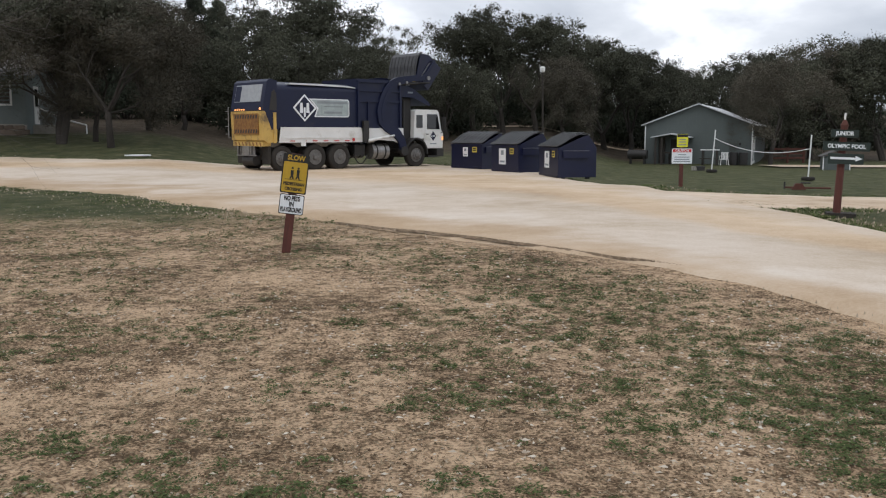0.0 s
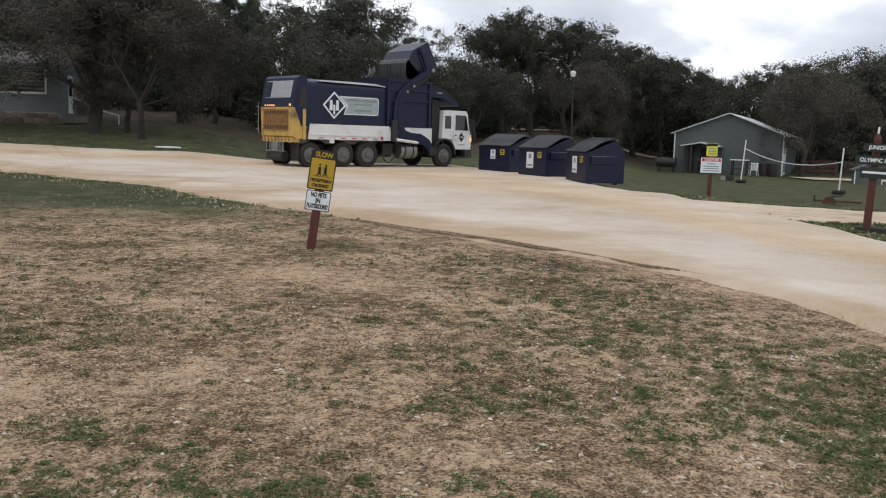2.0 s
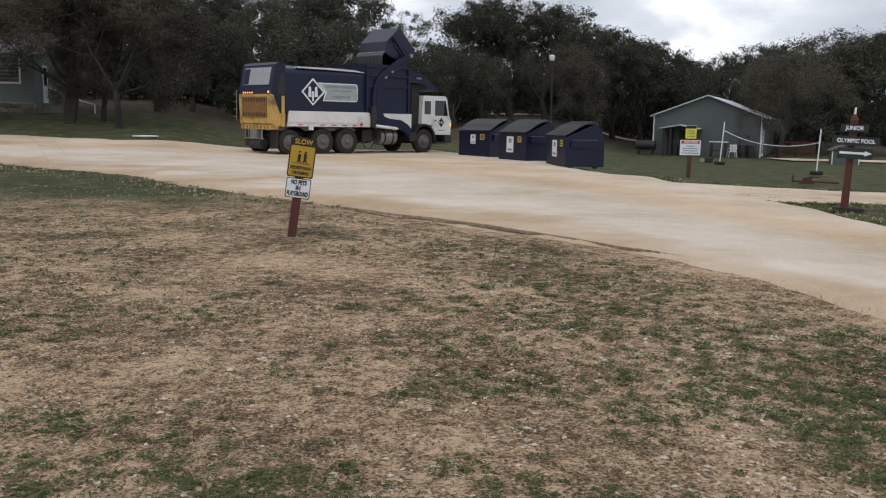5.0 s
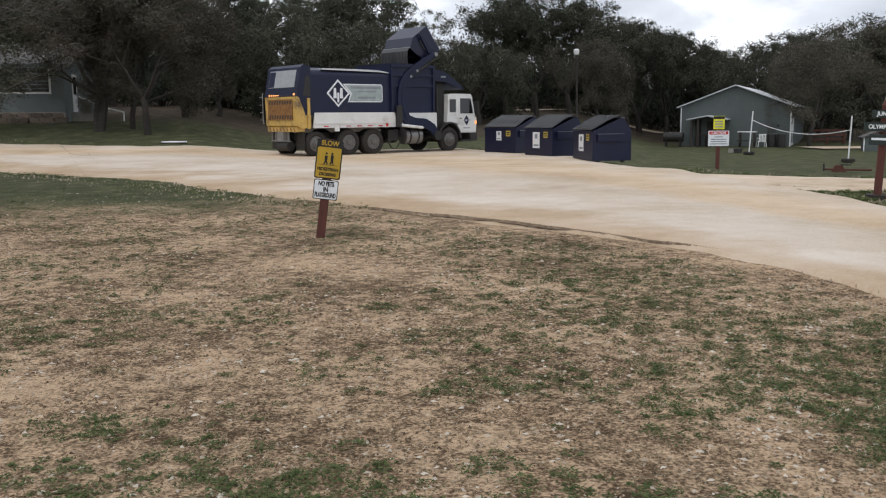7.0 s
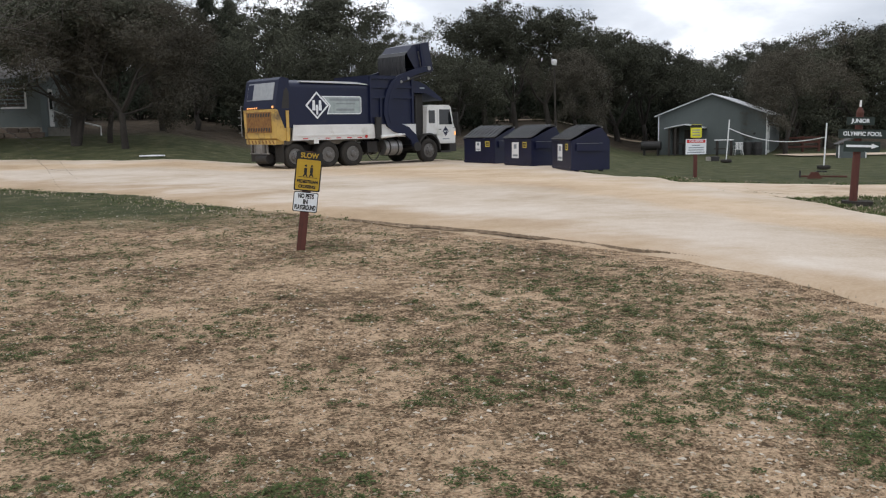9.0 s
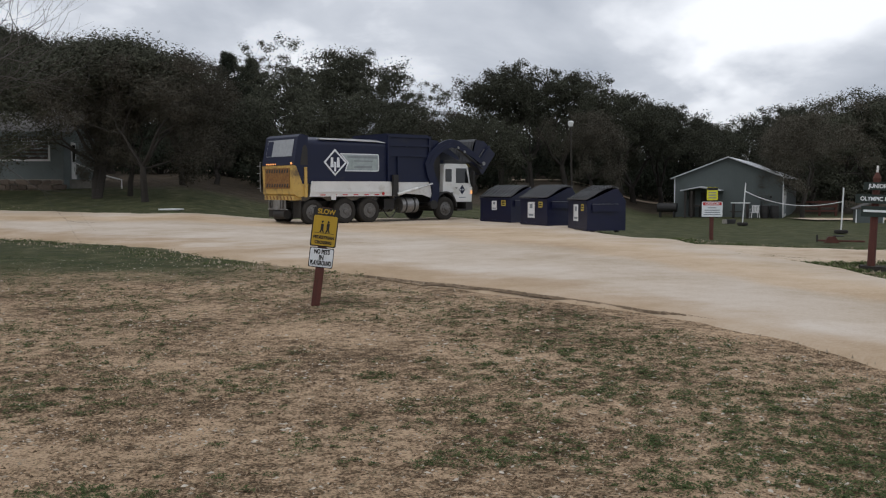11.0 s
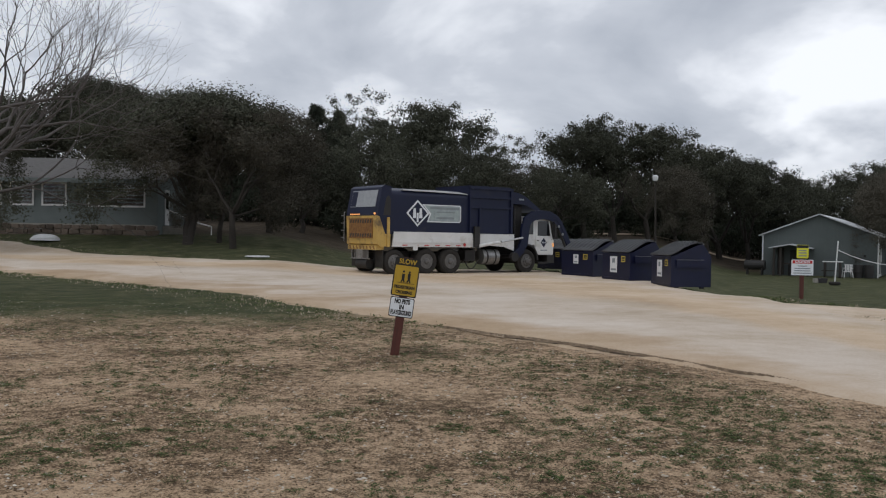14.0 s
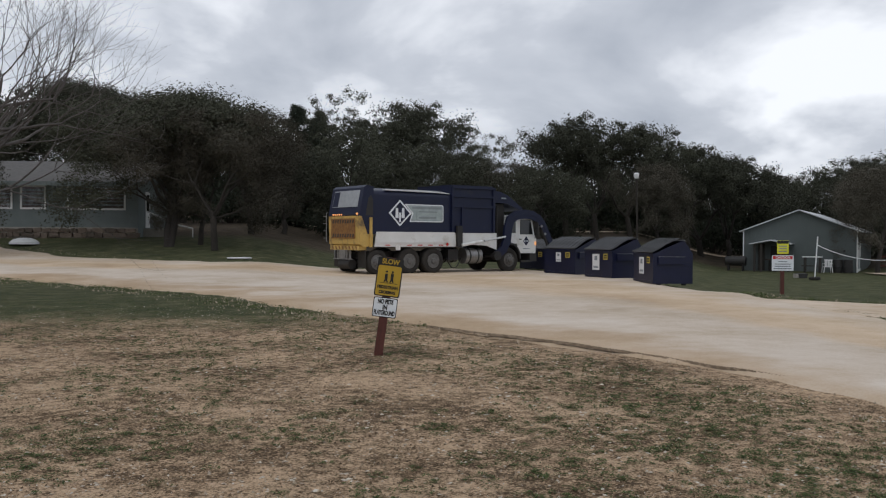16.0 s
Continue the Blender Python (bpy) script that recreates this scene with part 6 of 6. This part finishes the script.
    while n < 11000:
        y = 2.8 + 19 * rnd.random() ** 1.5
        x = rnd.uniform(-0.6, 0.6) * (y + 1.5)
        if x > near_x(y) - (0.25 if y < 15 else 0.1):
            continue
        n += 1
        if turf(x, y) < (0.20 if y < 6 else 0.08) + rnd.uniform(-0.25, 0.35):
            continue
        r = rnd.uniform(0.035, 0.09) + 0.07 * rnd.random() ** 3
        if y < 8:
            leafy_mat(x, y, r, int(400 * r) + 6, 0.0095)
        else:
            leafy_mat(x, y, r * 1.15, int(170 * r) + 5, 0.014)
    # straw, crumbs, chips and dead leaves between them
    n = 0
    while n < 52000:
        y = 2.8 + 17 * rnd.random() ** 1.7
        x = rnd.uniform(-0.6, 0.6) * (y + 1.5)
        if x > near_x(y) - 0.1:
            continue
        n += 1
        z = lawn_z(x, y)
        kind = rnd.random()
        patch = noise.noise(Vector((x * 1.1, y * 1.1, 11))) + 0.5 * noise.noise(Vector((x * 4, y * 4, 12)))
        a = rnd.uniform(0, 6.283)
        if kind < 0.40 and patch > -0.25:
            l, w = rnd.uniform(0.012, 0.035), rnd.uniform(0.0012, 0.0028)
            c, s = math.cos(a), math.sin(a)
            i = len(dv)
            h = rnd.uniform(0.001, 0.010)
            dv.extend([(x - c * l - s * w, y - s * l + c * w, z + 0.002), (x - c * l + s * w, y - s * l - c * w, z + 0.002), (x + c * l + s * w, y + s * l - c * w, z + h), (x + c * l - s * w, y + s * l + c * w, z + h)])
            df.append((i, i + 1, i + 2, i + 3))
        elif kind < 0.66:
            r = 0.004 + 0.024 * rnd.random() ** 4
            c, s, e = math.cos(a) * r, math.sin(a) * r, rnd.uniform(0.22, 0.6)
            i = len(sv)
            sv.extend([(x + c, y + s, z), (x - s * e, y + c * e, z), (x - c, y - s, z), (x + s * e, y - c * e, z), (x + 0.2 * c, y, z + r * 0.35 + 0.002)])
            sf.extend([(i, i + 1, i + 4), (i + 1, i + 2, i + 4), (i + 2, i + 3, i + 4), (i + 3, i, i + 4)])
        elif patch > -0.1:
            r = rnd.uniform(0.005, 0.014)
            c, s = math.cos(a) * r, math.sin(a) * r
            i = len(lv)
            lv.extend([(x + c, y + s, z + 0.002), (x - s * 0.5, y + c * 0.5, z + 0.006), (x - c, y - s, z + 0.002), (x + s * 0.5, y - c * 0.5, z + 0.005)])
            lf.append((i, i + 1, i + 2, i + 3))
    # clods and grit that roughen the bare soil
    kv, kf = [], []
    n = 0
    while n < 46000:
        y = 2.8 + 13 * rnd.random() ** 1.8
        x = rnd.uniform(-0.6, 0.6) * (y + 1.5)
        if x > near_x(y) - 0.05 or noise.noise(Vector((x * 1.6, y * 1.6, 21))) + 0.6 * noise.noise(Vector((x * 6, y * 6, 22))) < rnd.uniform(-0.5, 0.35):
            n += 0.2
            continue
        n += 1
        z, r, a = lawn_z(x, y), 0.004 + 0.015 * rnd.random() ** 2.5, rnd.uniform(0, 3)
        c, s, e = math.cos(a) * r, math.sin(a) * r, rnd.uniform(0.6, 1.0)
        i = len(kv)
        kv.extend([(x + c, y + s, z - 0.002), (x - s * e, y + c * e, z - 0.002), (x - c, y - s, z - 0.002), (x + s * e, y - c * e, z - 0.002), (x + 0.3 * c, y + 0.3 * s, z + r * rnd.uniform(0.4, 0.9))])
        kf.extend([(i, i + 1, i + 4), (i + 1, i + 2, i + 4), (i + 2, i + 3, i + 4), (i + 3, i, i + 4)])
    # ragged verges: stones stray onto the grass, tufts onto the gravel
    ev, ef, vv, vf = [], [], [], []
    lines = ((along(FAR_EDGE, 900), 2600, 12, 75), (along(NEAR_EDGE, 900), 2000, 4, 48), (along([(8.9, 22.7), (10.7, 20.6), (12.6, 19.6), (20, 16.9), (26, 14)], 300), 900, 12, 75),
             (along([(8.4, 12.5), (8.3, 14.3), (8.6, 16.9), (10.2, 16.9), (12.5, 16.2), (20, 13.5)], 300), 900, 10, 75))
    for line, count, y0, y1 in lines:
        ok = [p for p in line if y0 < p[1] < y1 and abs(p[0]) < 0.75 * p[1] + 3]
        for k in range(count):
            p = ok[int(rnd.random() * len(ok))]
            x, y = p[0] + rnd.gauss(0, 0.45), p[1] + rnd.gauss(0, 0.45)
            z, r, a = height(x, y) + 0.005, (0.012 + 0.03 * rnd.random() ** 3) * (0.45 if y < 16 and x < 6 else 1.0), rnd.uniform(0, 3)
            c, s = math.cos(a) * r, math.sin(a) * r
            i = len(ev)
            ev.extend([(x + c, y + s, z - 0.03), (x - s * 0.7, y + c * 0.7, z - 0.03), (x - c, y - s, z - 0.03), (x + s * 0.8, y - c * 0.8, z - 0.03), (x + 0.2 * c, y, z + r * 0.35)])
            ef.extend([(i, i + 1, i + 4), (i + 1, i + 2, i + 4), (i + 2, i + 3, i + 4), (i + 3, i, i + 4)])
            if k % 2 and not (p[1] < 15 and p[0] < 6):
                x, y = p[0] + rnd.gauss(0, 0.35), p[1] + rnd.gauss(0, 0.35)
                blades(vv, vf, x, y, height(x, y) - 0.01, 9, 0.022 if x < 6 and y < 30 else 0.04, 0.14)
    # dark slivers that draw the shade line of the washed-out lip beside the lane
    cv, cf = [], []
    rim = [p for p in along(NEAR_EDGE, 3000) if 5.5 < p[1] < 15.5]
    for k in range(1700):
        j = int(rnd.random() * (len(rim) - 1))
        p, q = rim[j], rim[j + 1]
        if noise.noise(Vector((p[0] * 0.9, p[1] * 0.9, 6))) < -0.3:
            continue
        o = 0.05 * noise.noise(Vector((p[0] * 1.5, p[1] * 1.5, 2))) + rnd.gauss(0, 0.007)
        e = Vector((q[0] - p[0], q[1] - p[1], 0)).normalized()
        x, y = p[0] + o + 0.36, p[1] + o + 0.26
        c = Vector((x, y, height(x, y) + 0.012 + 0.035 * noise.noise(Vector((x * 0.35, y * 0.35, 8))) + 0.012 * noise.noise(Vector((x * 2, y * 2, 2)))))
        n1, a1, b1 = len(cv), e * rnd.uniform(0.05, 0.13), Vector((-e.y, e.x, 0)) * rnd.uniform(0.004, 0.014)
        cv.extend([tuple(c + a1 - Vector((0, 0, 0.03))), tuple(c + b1 - Vector((0, 0, 0.03))), tuple(c - a1 - Vector((0, 0, 0.03))), tuple(c - b1 - Vector((0, 0, 0.03))), tuple(c + Vector((0, 0, 0.006)))])
        cf.extend([(n1, n1 + 1, n1 + 4), (n1 + 1, n1 + 2, n1 + 4), (n1 + 2, n1 + 3, n1 + 4), (n1 + 3, n1, n1 + 4)])
    for name, v, f, m, label, cat in (("soil_clods", kv, kf, CLOD, "small brown clods and grit on the bare soil", "soil"), ("soil_crumbs", cv, cf, LIP_SHADE, "dark slivers drawing the shade line under the washed-out lane edge", "soil"), ("verge_stones", ev, ef, VERGE, "pale loose stones along the lane's ragged edge", "stones"), ("verge_grass", vv, vf, TUFT, "sparse grass tufts along the lane's edge", "grass")):
        me = bpy.data.meshes.new(name)
        me.from_pydata(v, [], f)
        me.materials.append(m)
        tagged(new(name, me), label, cat, kind="stuff")
    for name, v, f, m, label, cat in (("weeds", gv, gf, TUFT, "low green weeds scattered over the bare lawn", "weeds"), ("dry_grass", dv, df, DRYTUFT, "short dry straw-coloured grass", "grass"),
                                      ("pebbles", sv, sf, PEBBLE, "pale limestone chips on the soil", "pebbles"), ("dead_leaves", lv, lf, LITTER, "small brown dead leaves on the soil", "leaves")):
        me = bpy.data.meshes.new(name)
        me.from_pydata(v, [], f)
        me.materials.append(m)
        tagged(new(name, me), label, cat, kind="stuff")


def build_odds():
    # pale buried slab lid and a dome by the house
    d = part("dome_rock", lathe([(0, 0.75), (0.12, 0.72), (0.25, 0.55), (0.33, 0.3), (0.35, 0.01)], 20, axis="z"), FRAMEWHITE)
    d.matrix_world = ground_pose(-21.2, 47.8)
    tagged(d, "low white dome lying on the grass by the house", "dome")
    c = thing("coiled_hose", ground_pose(-8.9, 42.6), "pale hose coiled flat on the grass", "hose")
    for r in (0.5, 0.42, 0.34):
        part("coil", tube([(r * 1.1 * math.cos(a * 0.3), r * 0.8 * math.sin(a * 0.3), 0.05 + 0.03 * (0.5 - r)) for a in range(22)], 0.035, 6), FRAMEWHITE, c)


# ---------------------------------------------------------------- build
build_ground()
build_road()
build_branch()
truck = build_truck()
arm = build_arm(truck)
fork = build_fork(arm)
cylinders = build_cylinders(truck)
build_bins()
lifted, lifted_lid = build_lifted_bin()
build_slow_sign()
build_caution_sign()
build_pool_sign()
build_lawn_things()
build_shed()
build_yard_edge()
build_lamp_post()
build_house()
build_trees()
build_cover()
build_odds()


def motions():
    times = sorted({round(0.25 * k, 2) for k in range(65)} | {r[0] for r in LIFT})
    walk(arm, [(t, arm_pose(t)) for t in times])
    walk(fork, [(t, fork_pose(t)) for t in times])
    walk(lifted, [(t, carried_bin_pose(t)) for t in times])
    for c, r, y in cylinders:
        walk(c, [(t, cylinder_pose(t, y)) for t in times])
        walk(r, [(t, rod_pose(t)) for t in times])
    rest = lid_hinge(LIFTED)
    walk(lifted_lid, [(t, pose(*rest, 0, a, 0)) for t, a in LID])


motions()
